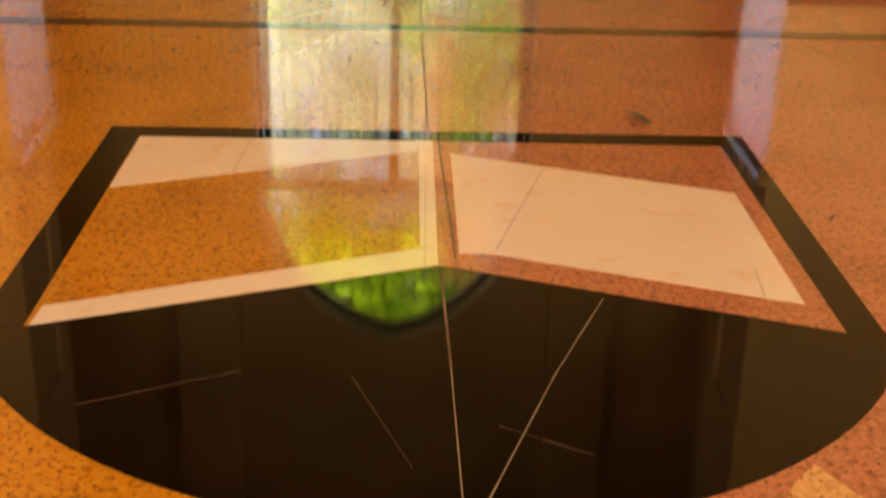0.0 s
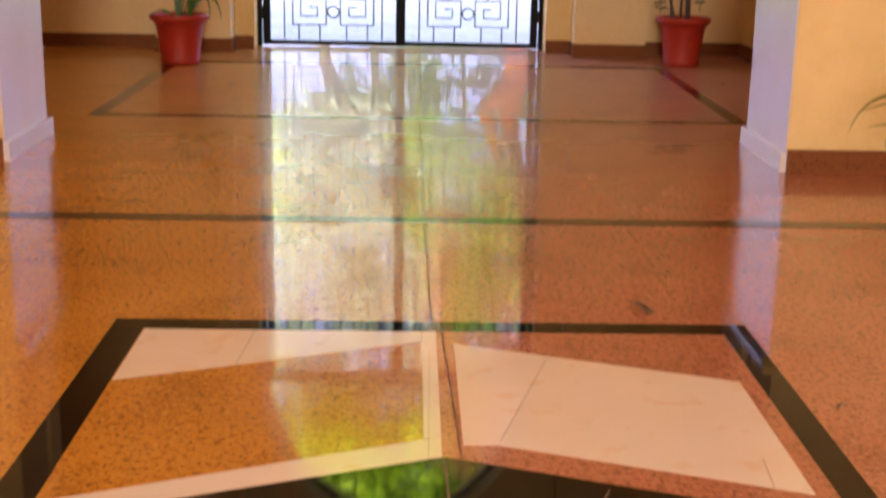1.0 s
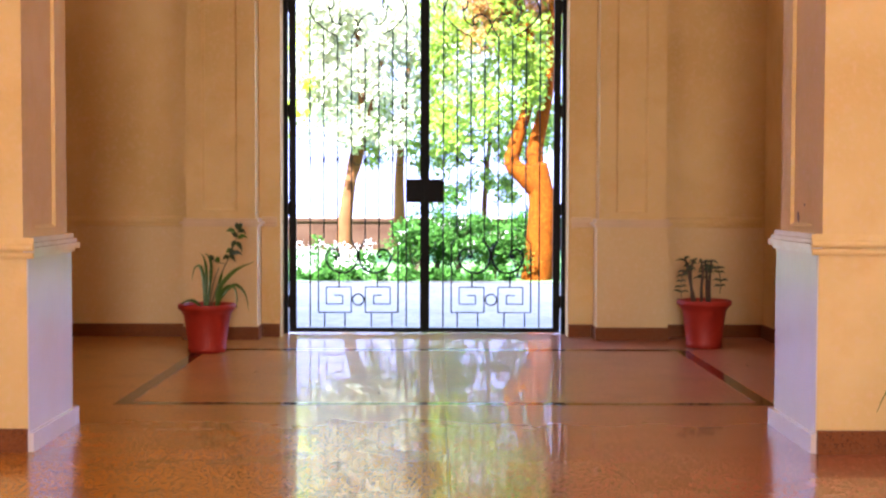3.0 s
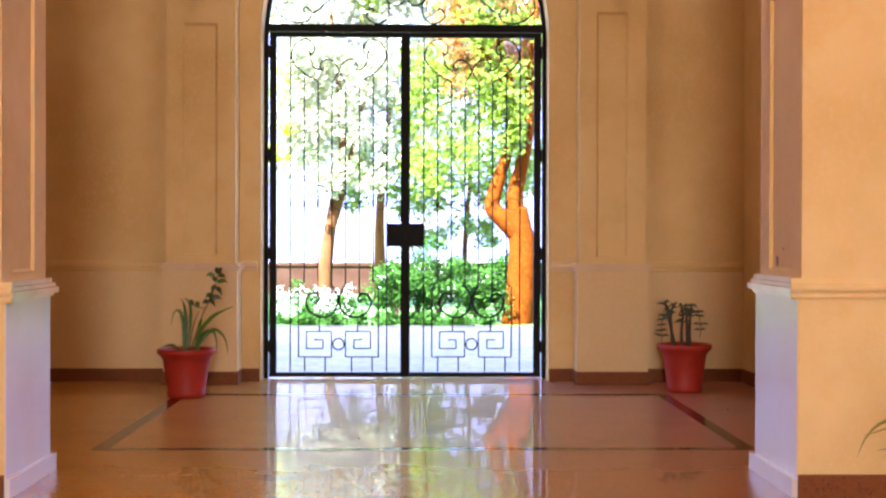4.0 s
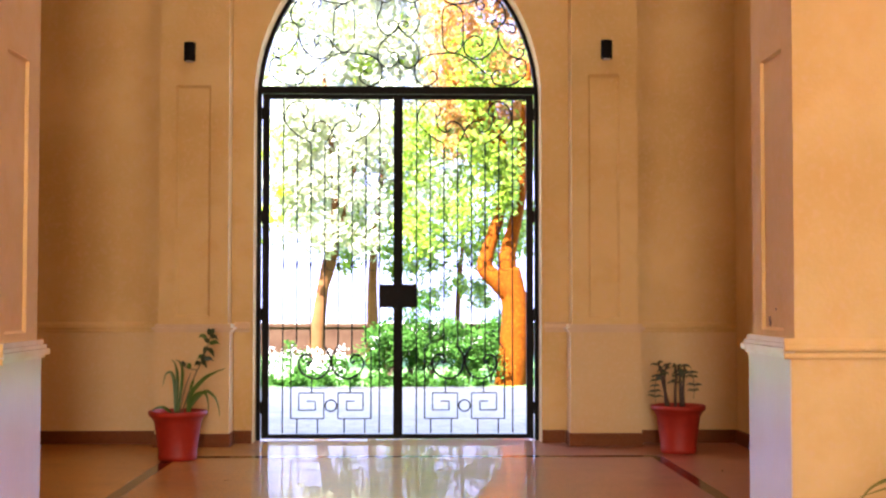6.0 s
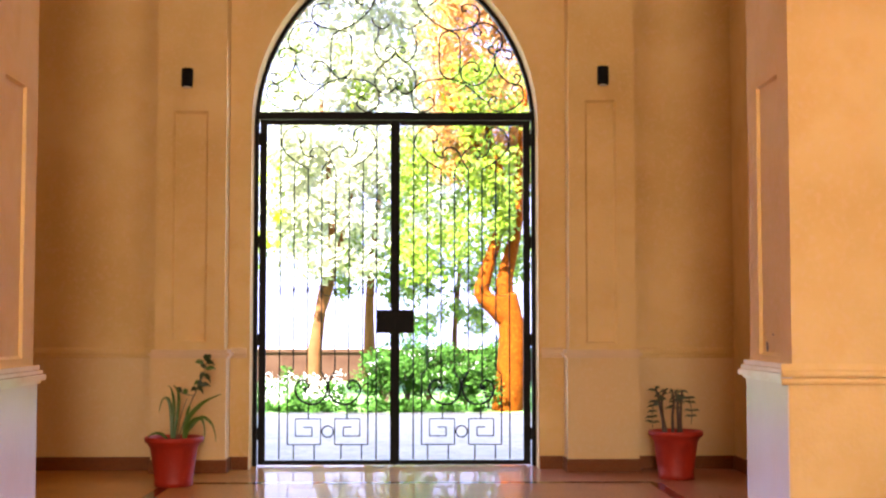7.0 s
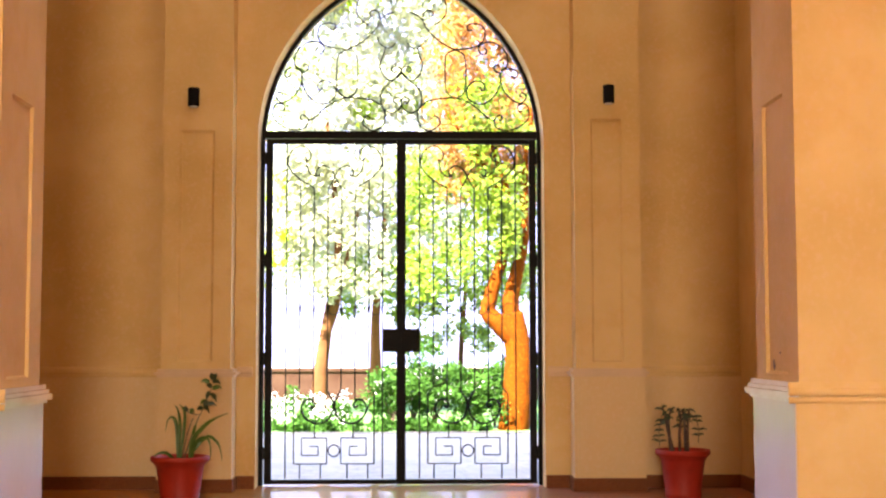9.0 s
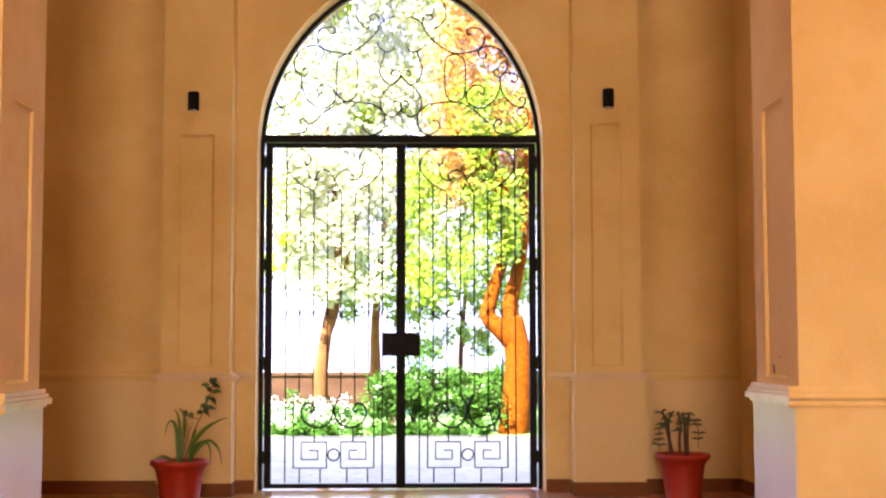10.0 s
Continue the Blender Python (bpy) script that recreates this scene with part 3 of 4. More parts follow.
def build_gate():
    part("frame", arch_frame(HALF - 0.004, HALF - 0.062, -0.03, 0.05), IRON, gate, "heavy arched iron frame")
    bars("transom", [(-HALF + 0.064, HALF - 0.064, -0.028, 0.045, 3.353, 3.425)], gate)
    leaf(-1), leaf(1)
    bars("lock_case", [(-0.175, -0.001, -0.06, 0.03, 1.275, 1.50)], gate)
    bars("lock_case", [(0.001, 0.18, -0.06, 0.03, 1.275, 1.50)], gate)
    bars("cover_strip", [(-0.014, 0.014, -0.034, -0.0225, 0.05, 3.34)], gate, 0.002)
    bars("drop_bolt", [(-0.006, 0.006, -0.046, -0.036, 0.006, 0.5)], gate, 0.002)
    fan = tagged(new("fanlight"))
    fan.parent = gate
    t = 0.008

    def mirrored(*line):
        """A scroll on either side of the middle, from its offset and height."""
        for side in (-1, 1):
            iron("scroll", [glide(flat([(side * x, z) for x, z in line]), 6)], t, fan)

    mirrored((0.30, 3.55), (0.33, 3.58), (0.37, 3.55), (0.37, 3.49), (0.30, 3.44), (0.24, 3.44), (0.18, 3.49), (0.16, 3.58), (0.18, 3.66), (0.27, 3.73), (0.38, 3.75), (0.52, 3.76), (0.63, 3.73), (0.74, 3.66), (0.85, 3.56), (0.91, 3.53))
    mirrored((0.96, 3.54), (0.99, 3.55), (0.97, 3.59), (0.93, 3.57), (0.91, 3.53), (0.94, 3.46), (1.04, 3.44), (1.15, 3.47), (1.24, 3.55), (1.25, 3.63), (1.23, 3.69), (1.18, 3.70), (1.14, 3.68), (1.15, 3.63), (1.19, 3.63))
    mirrored((0.53, 4.24), (0.45, 4.20), (0.43, 4.12), (0.43, 3.92), (0.45, 3.81), (0.53, 3.76), (0.60, 3.80), (0.63, 3.87), (0.63, 4.10), (0.61, 4.19), (0.53, 4.24))
    mirrored((0.77, 3.86), (0.80, 3.83), (0.82, 3.86), (0.80, 3.91), (0.74, 3.93), (0.68, 3.90), (0.64, 3.83), (0.66, 3.75), (0.74, 3.70), (0.83, 3.71), (0.92, 3.79), (0.97, 3.90), (0.97, 4.00), (0.93, 4.02), (0.91, 4.06), (0.94, 4.09), (0.96, 4.06))
    mirrored((0.97, 4.00), (0.98, 3.90), (1.02, 3.81), (1.09, 3.74), (1.17, 3.71), (1.22, 3.75), (1.22, 3.79), (1.19, 3.81), (1.16, 3.79), (1.18, 3.77))
    mirrored((0.97, 4.00), (1.01, 4.04), (1.07, 4.05), (1.13, 4.03), (1.14, 3.98), (1.11, 3.96), (1.08, 3.98))
    mirrored((0.53, 4.24), (0.65, 4.25), (0.75, 4.28), (0.81, 4.34), (0.82, 4.42), (0.79, 4.48), (0.71, 4.50), (0.65, 4.48), (0.66, 4.43), (0.70, 4.44))
    mirrored((0.81, 4.26), (0.84, 4.23), (0.82, 4.19), (0.78, 4.20), (0.76, 4.26), (0.82, 4.31), (0.91, 4.31), (0.99, 4.26), (1.04, 4.18), (1.04, 4.08), (0.98, 4.03))
    mirrored((0.53, 4.24), (0.44, 4.28), (0.33, 4.36), (0.24, 4.46), (0.21, 4.53), (0.14, 4.59), (0.07, 4.61))
    mirrored((0.21, 4.53), (0.22, 4.60), (0.26, 4.63), (0.31, 4.61), (0.30, 4.57), (0.27, 4.58))
    mirrored((0.32, 4.48), (0.39, 4.53), (0.44, 4.61), (0.43, 4.71), (0.39, 4.78), (0.32, 4.83), (0.23, 4.85), (0.14, 4.81))
    mirrored((0.06, 4.30), (0.10, 4.26), (0.16, 4.26), (0.22, 4.31), (0.23, 4.36))
    mirrored((0.16, 4.26), (0.18, 4.17), (0.21, 4.09), (0.18, 3.99), (0.11, 3.93), (0.04, 3.96), (0.00, 4.02), (0.02, 4.06), (0.07, 4.07), (0.10, 4.04), (0.07, 4.01), (0.04, 4.03))
    mirrored((0.00, 4.02), (0.08, 3.93), (0.17, 3.85), (0.20, 3.75), (0.18, 3.66), (0.10, 3.61), (0.02, 3.65), (0.00, 3.71), (0.01, 3.75), (0.06, 3.76), (0.08, 3.73), (0.05, 3.70))


build_gate()


# ---- wall lamps ----
def wall_lamp(x, z):
    ob = tagged(new("wall_lamp"), "black cylindrical wall lamp above a pilaster panel", "wall lamp", "pilaster lamps")
    ob.location = (x, PILASTER, z)
    bm = bmesh.new()
    lathe(bm, [(0.046, 0), (0.052, 0.004), (0.053, 0.166), (0.047, 0.172)], 28)
    bmesh.ops.translate(bm, verts=bm.verts, vec=(0, -0.085, 0))
    part("body", bm, LAMP_BODY, ob)
    part("bracket", block(-0.03, 0.03, -0.04, 0.0, 0.05, 0.12), LAMP_BODY, ob, bevel=0.004)
    bm = bmesh.new()
    lathe(bm, [(0.034, -0.008), (0.038, -0.001)], 20)
    bmesh.ops.translate(bm, verts=bm.verts, vec=(0, -0.085, 0))
    part("lens", bm, LENS, ob, "pale glass lens")


wall_lamp(-2.04, 3.550)
wall_lamp(1.818, 3.590)


# ---- potted plants ----
def pot(name, x, y, label, rim=0.25, high=0.43):
    ob = tagged(new(name), label, "potted plant")
    ob.location = (x, y, 0)
    k, h = rim / 0.25, high / 0.43
    bm = bmesh.new()
    lathe(bm, [(0.150 * k, 0), (0.163 * k, 0.006 * h), (0.166 * k, 0.05 * h), (0.162 * k, 0.06 * h), (0.200 * k, 0.33 * h), (0.208 * k, 0.345 * h), (0.224 * k, 0.37 * h),
               (0.246 * k, 0.385 * h), (0.252 * k, 0.40 * h), (0.250 * k, 0.425 * h), (0.243 * k, 0.43 * h), (0.222 * k, 0.428 * h), (0.212 * k, 0.40 * h), (0.205 * k, 0.385 * h)], 48)
    part("pot", bm, TERRACOTTA, ob, "red plastic flower pot", smooth=True)
    bm = bmesh.new()
    lathe(bm, [(0.204 * k, 0.375 * h), (0.20 * k, 0.395 * h), (0.1 * k, 0.402 * h)], 24)
    part("soil", bm, SOIL, ob)
    return ob


def strap(points, width, parent, mat, name="leaf", face=(0, -1, 0)):
    """A long leaf with a folded midrib along the points."""
    pts = glide(points, 5)
    bm = bmesh.new()
    rows = []
    n = len(pts)
    for i, p in enumerate(pts):
        d = (pts[min(i + 1, n - 1)] - pts[max(i - 1, 0)]).normalized()
        side = d.cross(Vector(face)).normalized()
        nor = side.cross(d)
        t = i / (n - 1)
        w = width * (0.45 + 0.55 * math.sin(math.pi * min(1, t * 1.25 + 0.1))) * (1 - t ** 5) + 0.001
        rows.append([bm.verts.new(p - side * w + nor * w * 0.35), bm.verts.new(p), bm.verts.new(p + side * w + nor * w * 0.35)])
    for a, b in zip(rows, rows[1:]):
        for k in range(2):
            bm.faces.new((a[k], a[k + 1], b[k + 1], b[k]))
    return part(name, bm, mat, parent, smooth=True)


def plant_west():
    ob = pot("potted_plant", -1.965, 11.30, "red pot with strap leaves and a tall leafy stem", 0.245, 0.415)
    z = 0.39
    L = lambda *p: [(x, y, z + h) for x, y, h in p]
    strap(L((-0.02, 0, 0), (-0.028, -0.01, 0.245), (-0.055, -0.02, 0.343), (-0.10, -0.03, 0.33), (-0.125, -0.03, 0.225)), 0.015, ob, LEAF)
    strap(L((-0.014, -0.02, 0), (0.0, -0.03, 0.28), (-0.015, -0.05, 0.41), (-0.045, -0.06, 0.455)), 0.013, ob, LEAF)
    strap(L((-0.005, 0.02, 0.0), (0.026, 0.02, 0.24), (0.034, 0.0, 0.37), (0.01, -0.02, 0.44), (-0.02, -0.03, 0.45)), 0.013, ob, LEAF)
    strap(L((0.08, 0, 0), (0.11, -0.02, 0.16), (0.22, -0.04, 0.29), (0.32, -0.06, 0.35), (0.41, -0.07, 0.385)), 0.019, ob, LEAF)
    strap(L((0.09, 0.02, 0.0), (0.125, 0.0, 0.12), (0.185, -0.03, 0.172), (0.24, -0.05, 0.165), (0.262, -0.05, 0.08), (0.258, -0.05, -0.02)), 0.016, ob, LEAF)
    strap(L((0.10, 0.03, 0.05), (0.17, 0.05, 0.145), (0.235, 0.05, 0.182), (0.305, 0.04, 0.13), (0.335, 0.04, 0.05), (0.345, 0.04, -0.03)), 0.014, ob, LEAF)
    strap(L((-0.04, -0.05, 0), (-0.10, -0.08, 0.055), (-0.17, -0.1, 0.05), (-0.225, -0.1, 0.0)), 0.012, ob, LEAF)
    strap(L((0.10, 0.0, 0.20), (0.13, -0.04, 0.27), (0.14, -0.06, 0.30)), 0.012, ob, LEAF)
    for line in (((0.03, 0.03, 0), (0.085, 0.03, 0.18), (0.14, 0.03, 0.33), (0.185, 0.02, 0.42), (0.245, 0.02, 0.57), (0.265, 0.02, 0.66)),
                 ((0.01, 0.03, 0), (0.05, 0.03, 0.2), (0.10, 0.03, 0.34)), ((0.04, 0.03, 0.40), (0.09, 0.02, 0.375), (0.165, 0.02, 0.365))):
        bm = bmesh.new()
        tube(bm, glide(L(*line), 5), 0.0075, 6, 0.0035)
        part("stem", bm, GREEN_STEM, ob, smooth=True)
    twigs = ((0.235, 0.64, -0.07, 0.0), (0.265, 0.66, -0.03, 0.045), (0.268, 0.65, 0.07, -0.03), (0.255, 0.60, -0.05, 0.01), (0.26, 0.59, 0.085, -0.005), (0.24, 0.56, -0.03, -0.075),
             (0.25, 0.55, 0.04, -0.08), (0.215, 0.49, -0.02, -0.07), (0.215, 0.48, -0.06, -0.03), (0.205, 0.455, 0.09, -0.015), (0.195, 0.44, 0.05, -0.06), (0.185, 0.42, -0.06, -0.02),
             (0.09, 0.375, 0.0, 0.05), (0.05, 0.395, -0.03, 0.03), (0.265, 0.655, 0.03, 0.05))
    for k, (x, h, dx, dh) in enumerate(twigs):
        dy = 0.05 * math.sin(2.4 * k)
        strap(L((x, 0.02, h), (x + dx * 0.6, 0.02 + dy * 0.6, h + dh * 0.6 + 0.015), (x + dx, 0.02 + dy, h + dh)), 0.019, ob, DARK_LEAF if k % 4 else LEAF)


def plant_east():
    ob = pot("potted_plant", 2.37, 11.72, "red pot with bare woody stems and small leaves", 0.24, 0.425)
    rng = random.Random(9)
    z = 0.40
    stems = (((-0.08, 0, 0), (-0.13, 0, 0.20), (-0.15, 0.0, 0.31), (-0.175, 0, 0.39)), ((-0.10, 0.03, 0), (-0.11, 0.03, 0.15), (-0.115, 0.03, 0.28), (-0.09, 0.04, 0.38)),
             ((-0.03, -0.03, 0), (-0.032, -0.03, 0.15), (-0.02, -0.03, 0.27), (-0.03, -0.03, 0.365)), ((0.03, 0.02, 0), (0.025, 0.02, 0.2), (0.02, 0.02, 0.30), (0.005, 0.02, 0.36)),
             ((0.05, 0, 0), (0.045, 0, 0.12), (0.05, 0, 0.25), (0.06, 0, 0.375)))
    for s in stems:
        pts = glide([(x, y, z + h) for x, y, h in s], 5)
        bm = bmesh.new()
        tube(bm, pts, 0.014, 6, 0.009)
        part("stem", bm, STEM, ob, smooth=True)
        n = len(pts)
        for k in range(9):
            p = pts[min(n - 1, int(n * (0.55 + 0.06 * k)))]
            a = rng.uniform(0, 6.283)
            l = rng.uniform(0.045, 0.085)
            d = Vector((math.cos(a) * l, math.sin(a) * l * 0.6, rng.uniform(-0.045, 0.03)))
            strap([p, p + d * 0.6 + Vector((0, 0, 0.012)), p + d], 0.009, ob, DARK_LEAF)
    # drooping side twigs
    for x0, h0, way, rows in ((-0.14, 0.27, -1, 6), (0.06, 0.30, 1, 5)):
        line = glide([(x0, -0.02, z + h0), (x0 + way * 0.05, -0.03, z + h0 + 0.01), (x0 + way * 0.075, -0.04, z + h0 - 0.10), (x0 + way * 0.07, -0.04, z + h0 - 0.22)], 5)
        bm = bmesh.new()
        tube(bm, line, 0.005, 5, 0.003)
        part("twig", bm, STEM, ob, smooth=True)
        for k in range(rows):
            p = line[3 + (len(line) - 4) * k // rows]
            for side in (-1, 1):
                d = Vector((side * rng.uniform(0.04, 0.075), rng.uniform(-0.02, 0.02), rng.uniform(-0.02, 0.012)))
                strap([p, p + d * 0.6 + Vector((0, 0, 0.01)), p + d], 0.009, ob, DARK_LEAF)


def plant_hall():
    """A plant beside the east pier, whose arching leaves reach past it."""
    ob = pot("potted_plant", 2.64, 6.42, "pot with thin arching leaves beside the pier", 0.15, 0.30)
    z = 0.30
    tips = (((0.0, 0, 0), (-0.10, -0.02, 0.14), (-0.28, -0.04, 0.19), (-0.40, -0.05, 0.16), (-0.47, -0.05, 0.09), (-0.51, -0.05, 0.0)),
            ((0.0, 0.02, 0), (-0.12, 0.0, 0.12), (-0.28, -0.02, 0.15), (-0.47, -0.03, 0.10)),
            ((0.02, 0, 0), (-0.12, -0.05, 0.04), (-0.28, -0.07, 0.055), (-0.42, -0.07, 0.035)),
            ((0.02, -0.03, 0), (-0.14, -0.08, 0.02), (-0.28, -0.1, 0.03), (-0.33, -0.1, -0.01), (-0.335, -0.1, -0.07)),
            ((0.03, 0, 0), (0.06, 0.0, 0.25), (0.14, 0.0, 0.4), (0.28, 0, 0.42)), ((0.05, 0, 0), (0.12, 0.0, 0.2), (0.25, 0.0, 0.25), (0.38, 0, 0.15)))
    for k, s in enumerate(tips):
        strap([(x, y, z + h) for x, y, h in s], 0.010, ob, DRY_LEAF)


def dry_leaf(x, y, size, turn):
    ob = tagged(new("dry_leaf"), "small dark dry leaf lying on the granite", "leaf", "fallen leaves")
    ob.location = (x, y, 0.005)
    ob.rotation_euler = (0, 0, turn)
    strap([(-size, 0, 0.002), (-size * 0.3, size * 0.08, 0.012), (size * 0.4, -size * 0.05, 0.008), (size, 0.0, 0.003)], size * 0.18, ob, STEM, "blade", (0, 0, 1))


dry_leaf(0.793, 4.385, 0.08, 2.0)
dry_leaf(1.217, 3.45, 0.025, 0.4)
dry_leaf(-1.35, 9.9, 0.03, 0.3)
dry_leaf(2.45, 10.4, 0.025, 1.3)
dry_leaf(-0.4, 8.9, 0.03, 2.0)

plant_west()
plant_east()
plant_hall()

# ---- outside ----
bm = bmesh.new()
v = [bm.verts.new(p) for p in ((-2500, -2500, -0.2), (2500, -2500, -0.2), (2500, 2500, -0.2), (-2500, 2500, -0.2))]
bm.faces.new(v)
structure(finish("ground", bm, GROUND), "sandy earth reaching to the horizon", "ground")
structure(finish("pavement", block(-25, 25, 13.02, 20.7, -0.18, -0.03), PAVING), "pale sunlit stone paving", "pavement")
structure(finish("kerb", block(-25, 25, 20.702, 20.85, -0.19, -0.015), PAVING, bevel=0.01), "low stone kerb of the planting bed", "kerb")
structure(finish("garden_bed", block(-25, 25, 20.852, 33, -0.19, -0.03), GRASS), "green lawn behind the paving", "lawn")
# Added wall: holds back the bright low sky and tints the floor's reflections blue.
SKY_BLOCK = material("pale blue stand-in for the low sky", (0.12, 0.13, 0.225), 0.95, spots=[(0.05, 3, 0.4, 0.7, (0.135, 0.145, 0.245), 0.6)], specular=0.0)
structure(finish("backdrop", block(-140, 140, 90, 90.5, -0.3, 46), SKY_BLOCK), "added pale blue wall hiding the bright low sky", "backdrop")
garden_wall = structure(finish("garden_wall", block(-25, 25, 33.0, 33.3, -0.19, 0.68), LOW_WALL), "tan garden wall with a coping", "wall")
part("coping", block(-25, 25, 32.95, 33.35, 0.681, 0.76), LOW_WALL, garden_wall)


def leaves(name, rng, clumps, per, size, mat, parent, label="", thin=1.0):
    """Small leaf blades in clumps: (x, y, z, radius)."""
    verts, faces = [], []
    for x, y, z, r in clumps:
        for _ in range(per):
            d = Vector((rng.gauss(0, 1), rng.gauss(0, 1), rng.gauss(0, 1))).normalized() * r * rng.random() ** 0.45
            c = Vector((x, y, z)) + d
            a = Vector((rng.gauss(0, 1), rng.gauss(0, 1), rng.gauss(0, 1))).normalized()
            b = a.orthogonal().normalized()
            s = size * rng.uniform(0.6, 1.3)
            i = len(verts)
            verts += [c - a * s, c - b * s * 0.45 * thin, c + a * s, c + b * s * 0.45 * thin]
            faces.append((i, i + 1, i + 2, i + 3))
    me = bpy.data.meshes.new(name)
    me.from_pydata([tuple(p) for p in verts], [], faces)
    me.materials.append(mat)
    ob = new(name, me)
    ob.parent = parent
    if label:
        ob["label"] = label
    return ob


def tree(label, x, y, limbs, crowns, bark):
    """limbs: (points, radius, end radius); crowns: (clumps, leaves each, size, material, label)."""
    ob = tagged(new("tree"), label, "tree")
    ob.location = (x, y, 0)
    for k, (pts, r0, r1) in enumerate(limbs):
        bm = bmesh.new()
        tube(bm, glide(pts, 6), r0, 12, r1)
        part("trunk" if k == 0 else "limb", bm, bark, ob, smooth=True)
    rng = random.Random(int(x * 100) + 7)
    for clumps, per, size, mat, text in crowns:
        leaves("crown", rng, clumps, per, size, mat, ob, text, 0.3 if mat is FOLIAGE_DRY else 1.0)
    return ob


def cloud(seed, n, x0, x1, y0, y1, z0, z1, r0, r1):
    rng = random.Random(seed)
    return [(rng.uniform(x0, x1), rng.uniform(y0, y1), rng.uniform(z0, z1), rng.uniform(r0, r1)) for _ in range(n)]


def garden():
    # the bent orange tree by the bed
    tree("large tree with a bent sunlit orange trunk", 1.72, 21.6,
         [(((-0.11, 0, -0.1), (-0.05, 0, 0.35), (-0.03, 0, 0.7), (-0.01, 0, 1.15), (-0.06, 0, 1.5), (-0.13, 0.02, 1.85)), 0.26, 0.20),
          (((-0.10, 0.03, 1.6), (-0.14, 0.03, 1.95), (-0.11, 0.05, 2.2), (-0.01, 0.1, 2.6), (0.09, 0.15, 3.1), (0.12, 0.2, 4.0), (0.3, 0.3, 5.6)), 0.17, 0.05),
          (((-0.10, -0.02, 1.45), (-0.33, -0.02, 1.68), (-0.50, 0, 1.86), (-0.47, 0, 2.1), (-0.38, 0.05, 2.4), (-0.25, 0.1, 2.8), (-0.15, 0.1, 3.6), (-0.5, 0.2, 5.0)), 0.17, 0.05),
          (((0.08, 0.15, 3.2), (-0.5, 0.1, 4.2), (-1.2, 0, 5.2)), 0.06, 0.02)],
         [(cloud(11, 60, -1.9, 0.3, 0.4, 2.4, 2.3, 4.4, 0.2, 0.5), 75, 0.06, FOLIAGE, "yellow green leaves"),
          (cloud(15, 20, -0.8, -0.05, -0.4, -0.15, 2.8, 3.7, 0.15, 0.3), 60, 0.055, FOLIAGE, "yellow green leaves"),
          (cloud(14, 34, -1.0, 0.6, -0.4, 0.0, 3.7, 5.6, 0.2, 0.4), 60, 0.06, FOLIAGE, "yellow green leaves"),
          (cloud(13, 60, -1.2, 1.6, 0.8, 3.2, 4.0, 12.0, 0.25, 0.6), 60, 0.075, FOLIAGE, "yellow green leaves"),
          (cloud(12, 240, -1.2, 0.9, 0.3, 2.0, 3.9, 8.6, 0.25, 0.5), 66, 0.12, FOLIAGE_DRY, "dry orange leaves and pods")], BARK_ORANGE)
    tree("garden tree with a forked tan trunk", -1.85, 26.0,
         [(((0, 0, -0.1), (0.03, 0, 0.7), (0.11, 0, 1.4), (0.22, 0, 2.1), (0.36, 0, 2.9), (0.30, 0.1, 4.2), (0.1, 0.2, 6.0)), 0.17, 0.03),
          (((0.13, 0, 1.55), (0.30, 0.05, 2.0), (0.46, 0.1, 2.7), (0.9, 0.2, 4.6)), 0.10, 0.02)],
         [(cloud(21, 40, -1.3, 2.6, 0.2, 2.0, 2.6, 7.0, 0.2, 0.5), 40, 0.075, FOLIAGE, "sparse yellow green leaves"),
          (cloud(23, 380, -1.0, 2.8, 0.0, 2.8, 3.0, 9.2, 0.3, 0.7), 52, 0.085, FOLIAGE_GLARE, "sparse leaves with sun glare in their pale colour"),
          (cloud(25, 75, -0.7, 1.3, -0.5, -0.1, 2.35, 5.2, 0.2, 0.42), 45, 0.075, FOLIAGE_GLARE, "sparse leaves with sun glare in their pale colour"),
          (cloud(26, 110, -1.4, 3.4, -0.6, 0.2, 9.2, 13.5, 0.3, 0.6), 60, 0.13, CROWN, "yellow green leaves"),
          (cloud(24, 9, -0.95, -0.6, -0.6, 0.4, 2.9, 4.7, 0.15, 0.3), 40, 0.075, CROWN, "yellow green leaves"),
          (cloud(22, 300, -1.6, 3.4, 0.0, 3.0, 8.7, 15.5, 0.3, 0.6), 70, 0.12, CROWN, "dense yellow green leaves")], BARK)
    tree("garden tree with a short dark trunk", -0.80, 28.0,
         [(((0, 0, -0.1), (0.0, 0, 0.9), (0.0, 0, 1.9), (0.1, 0, 3.2), (0.3, 0.1, 5.0)), 0.15, 0.04)],
         [(cloud(31, 24, -0.8, 1.2, -0.8, 0.8, 1.9, 3.6, 0.2, 0.45), 80, 0.075, FOLIAGE, "sparse yellow green leaves")], BARK)
    tree("slim garden tree behind the shrubs", 1.05, 29.5,
         [(((0, 0, -0.1), (0.0, 0, 1.2), (0.1, 0, 2.6), (0.1, 0, 4.0)), 0.075, 0.03)],
         [(cloud(41, 34, -1.4, 1.9, -0.8, 0.8, 2.3, 6.0, 0.25, 0.6), 70, 0.085, FOLIAGE, "yellow green leaves"),
          (cloud(42, 34, -1.1, 0.75, -0.6, 0.6, 1.2, 2.7, 0.15, 0.35), 50, 0.07, FOLIAGE, "yellow green leaves")], BARK)
    spots = ((-0.35, 21.8, 0.55, 0.5), (0.35, 21.9, 0.65, 0.6), (0.95, 21.7, 0.6, 0.6), (1.35, 22.2, 0.55, 0.55), (0.0, 22.4, 0.6, 0.6))
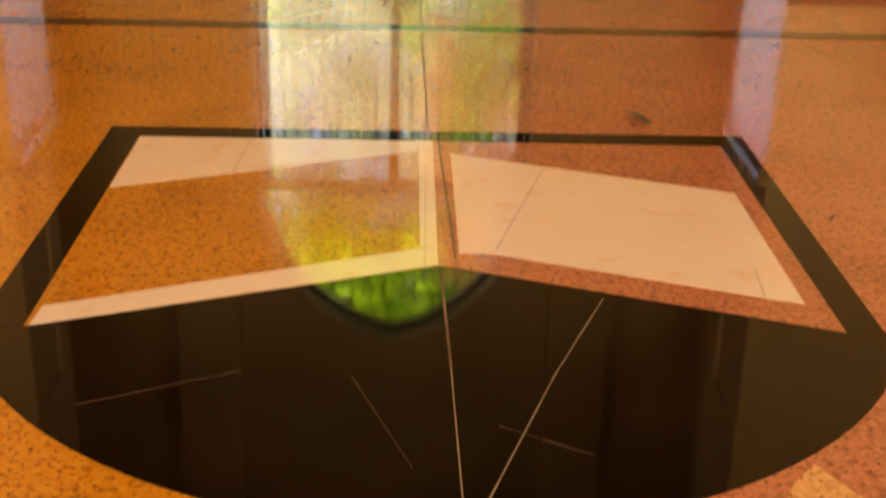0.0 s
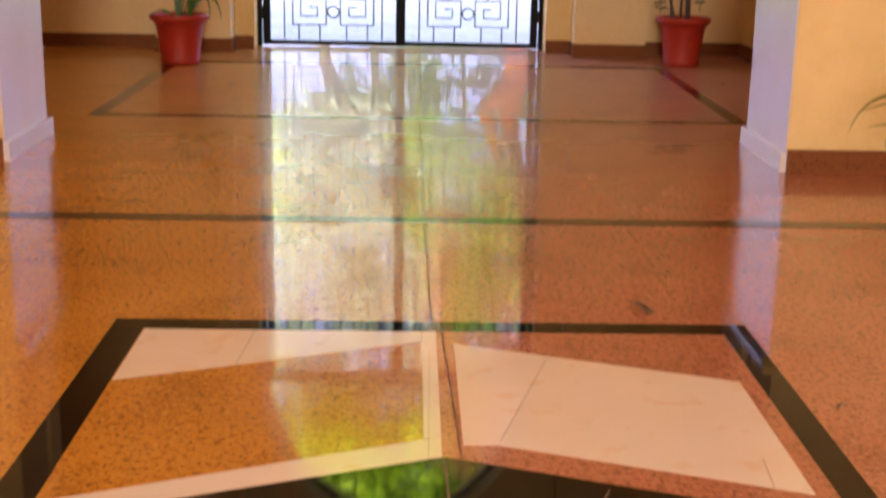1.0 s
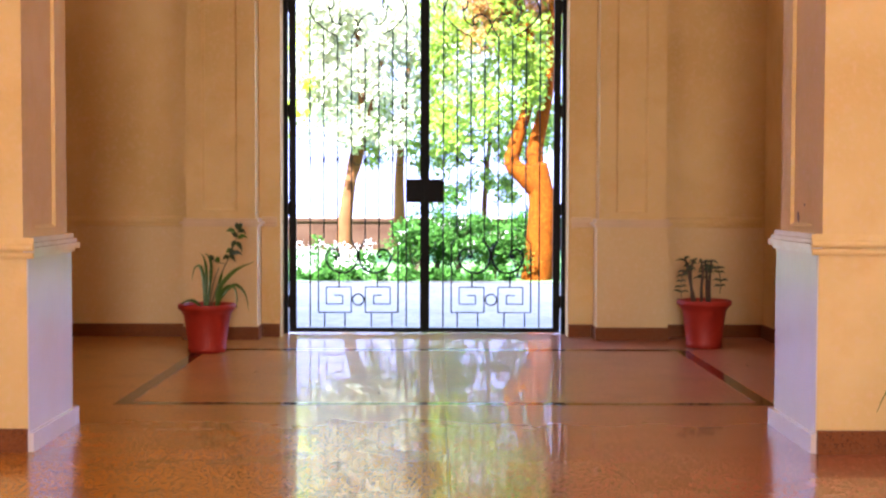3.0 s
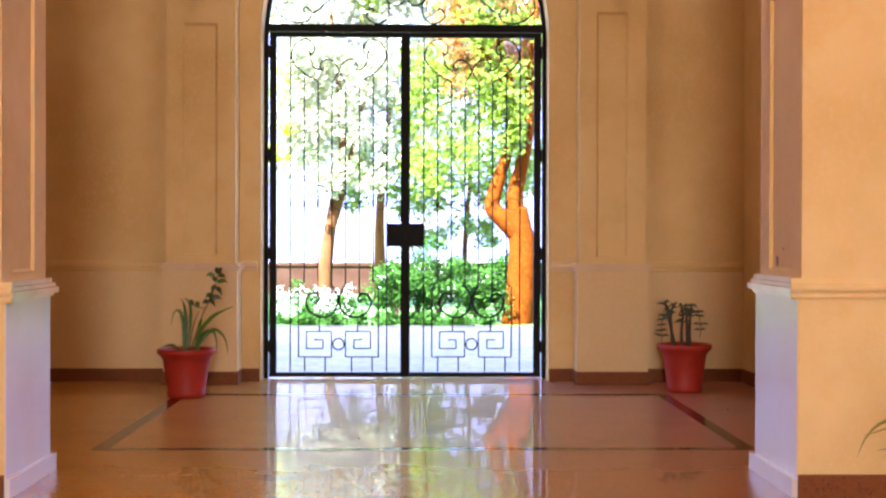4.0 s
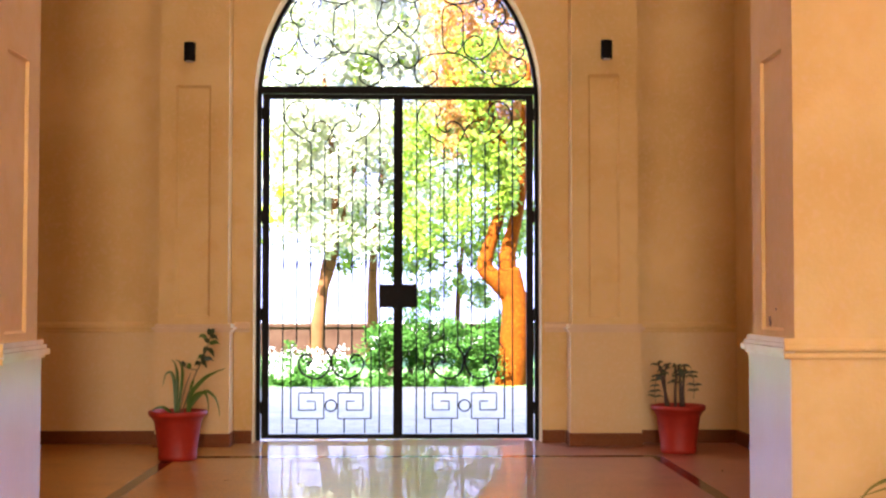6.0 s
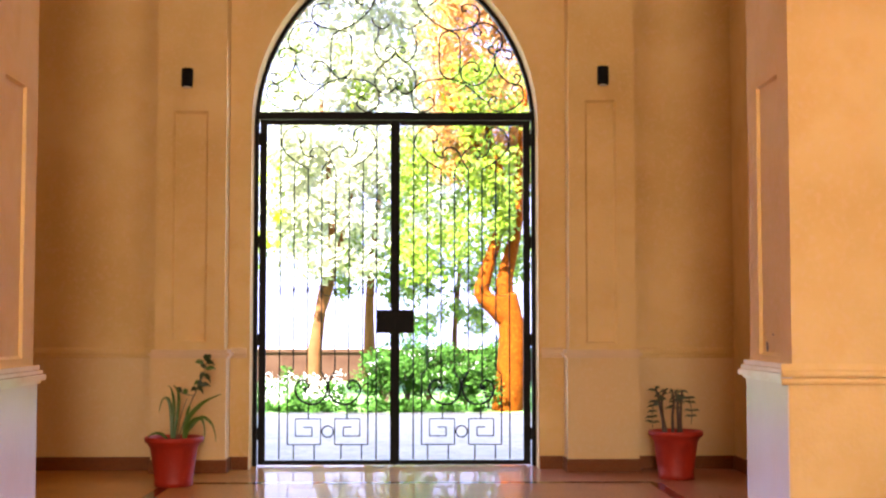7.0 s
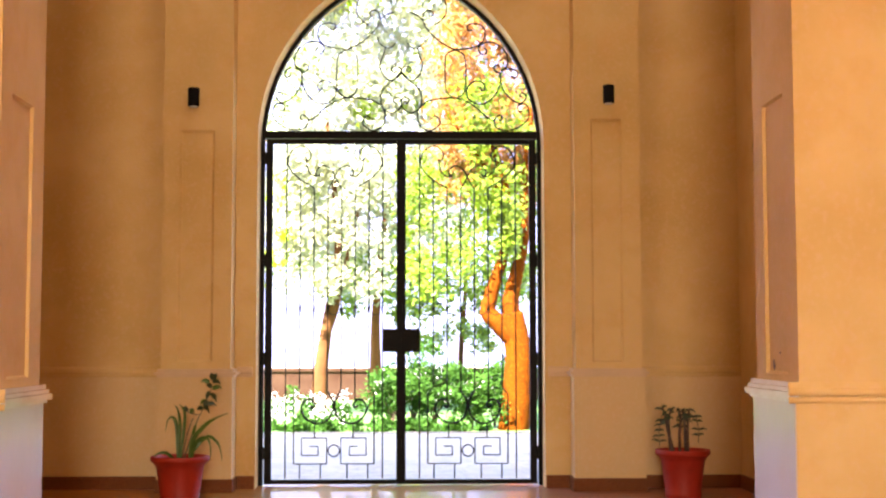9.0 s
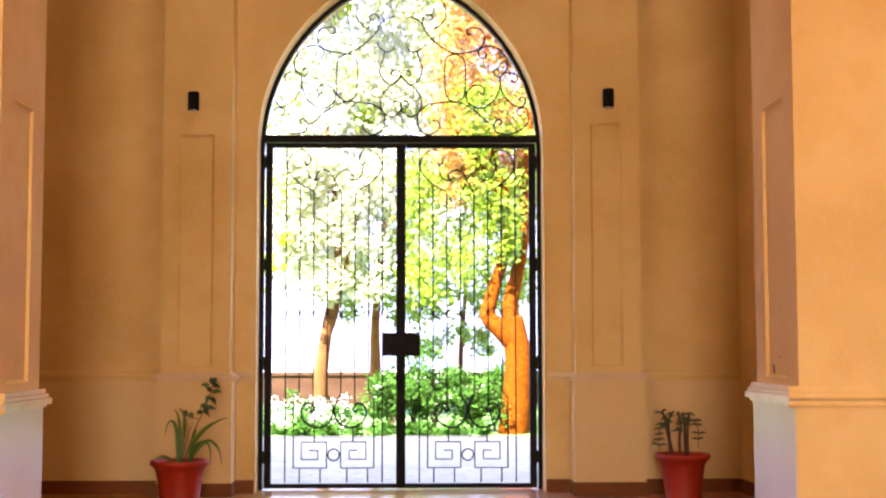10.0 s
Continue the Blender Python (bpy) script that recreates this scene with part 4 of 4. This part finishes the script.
    for k, (x, y, z, r) in enumerate(spots):
        ob = tagged(new("shrub"), "leafy green shrub in the planting bed", "shrub", "shrubs")
        ob.location = (x, y, 0)
        rng = random.Random(50 + k)
        clumps = [(rng.gauss(0, r * 0.45), rng.gauss(0, r * 0.4), max(0.12, z + rng.gauss(0, r * 0.42)), rng.uniform(0.12, 0.24)) for _ in range(34)]
        leaves("foliage", rng, clumps, 66, 0.042, HEDGE, ob)
        # Pale blades mixed in as the bright highlights on the shrub leaves.
        leaves("blossom", rng, [c for c in clumps if c[2] > z - 0.1][::2], 7, 0.032, PETAL_GLINT, ob, "scattered pale blades standing in for leaf highlights")
        for j in range(4):
            bm = bmesh.new()
            tube(bm, glide([(0, 0, -0.02), (0.05 * (j - 1.5), 0.03, 0.3), (0.16 * (j - 1.5), 0.05 * j, 0.75)], 4), 0.018, 6, 0.006)
            part("stem", bm, STEM, ob)
    for k, x in enumerate((-2.6, -1.9, -1.2)):
        ob = tagged(new("shrub"), "low green shrub among pale blossoms", "shrub", "shrubs")
        ob.location = (x, 22.3, 0)
        rng = random.Random(70 + k)
        clumps = [(rng.gauss(0, 0.26), rng.gauss(0, 0.2), max(0.08, 0.2 + rng.gauss(0, 0.12)), rng.uniform(0.08, 0.15)) for _ in range(12)]
        leaves("foliage", rng, clumps, 52, 0.042, HEDGE, ob)
    rng = random.Random(77)
    clumps = [(rng.uniform(-3.4, -1.1), rng.uniform(21.3, 22.6), rng.uniform(0.1, 0.5), 0.16) for _ in range(24)]
    ob = tagged(leaves("flower_border", rng, clumps, 30, 0.034, PETAL_GLINT, None), "pale blossoming border plants", "flowers", kind="stuff")
    clumps = [(rng.uniform(-4, 3.2), rng.uniform(20.95, 21.5), rng.uniform(-0.02, 0.12), 0.11) for _ in range(150)]
    clumps = [c for c in clumps if not 1.2 < c[0] < 2.0]
    tagged(leaves("border_grass", rng, clumps, 40, 0.05, HEDGE, None), "low green border plants along the kerb", "border plants", kind="stuff")


# Unseen outer walls, added so that their shadow covers the paving.
structure(finish("shade_wall_west", block(-22, -4.302, 12.7, 13.25, -0.19, 11.2), PLASTER), "added outer wall, out of view, that shades the paving", "wall")
structure(finish("shade_wall_east", block(3.502, 22, 12.7, 13.25, -0.19, 11.2), PLASTER), "added outer wall, out of view, that shades the paving", "wall")
structure(finish("shade_wall_top", block(-4.3, 3.5, 12.7, 13.25, TOP + 0.252, 11.2), PLASTER), "added outer wall, out of view, that shades the paving", "wall")
garden()
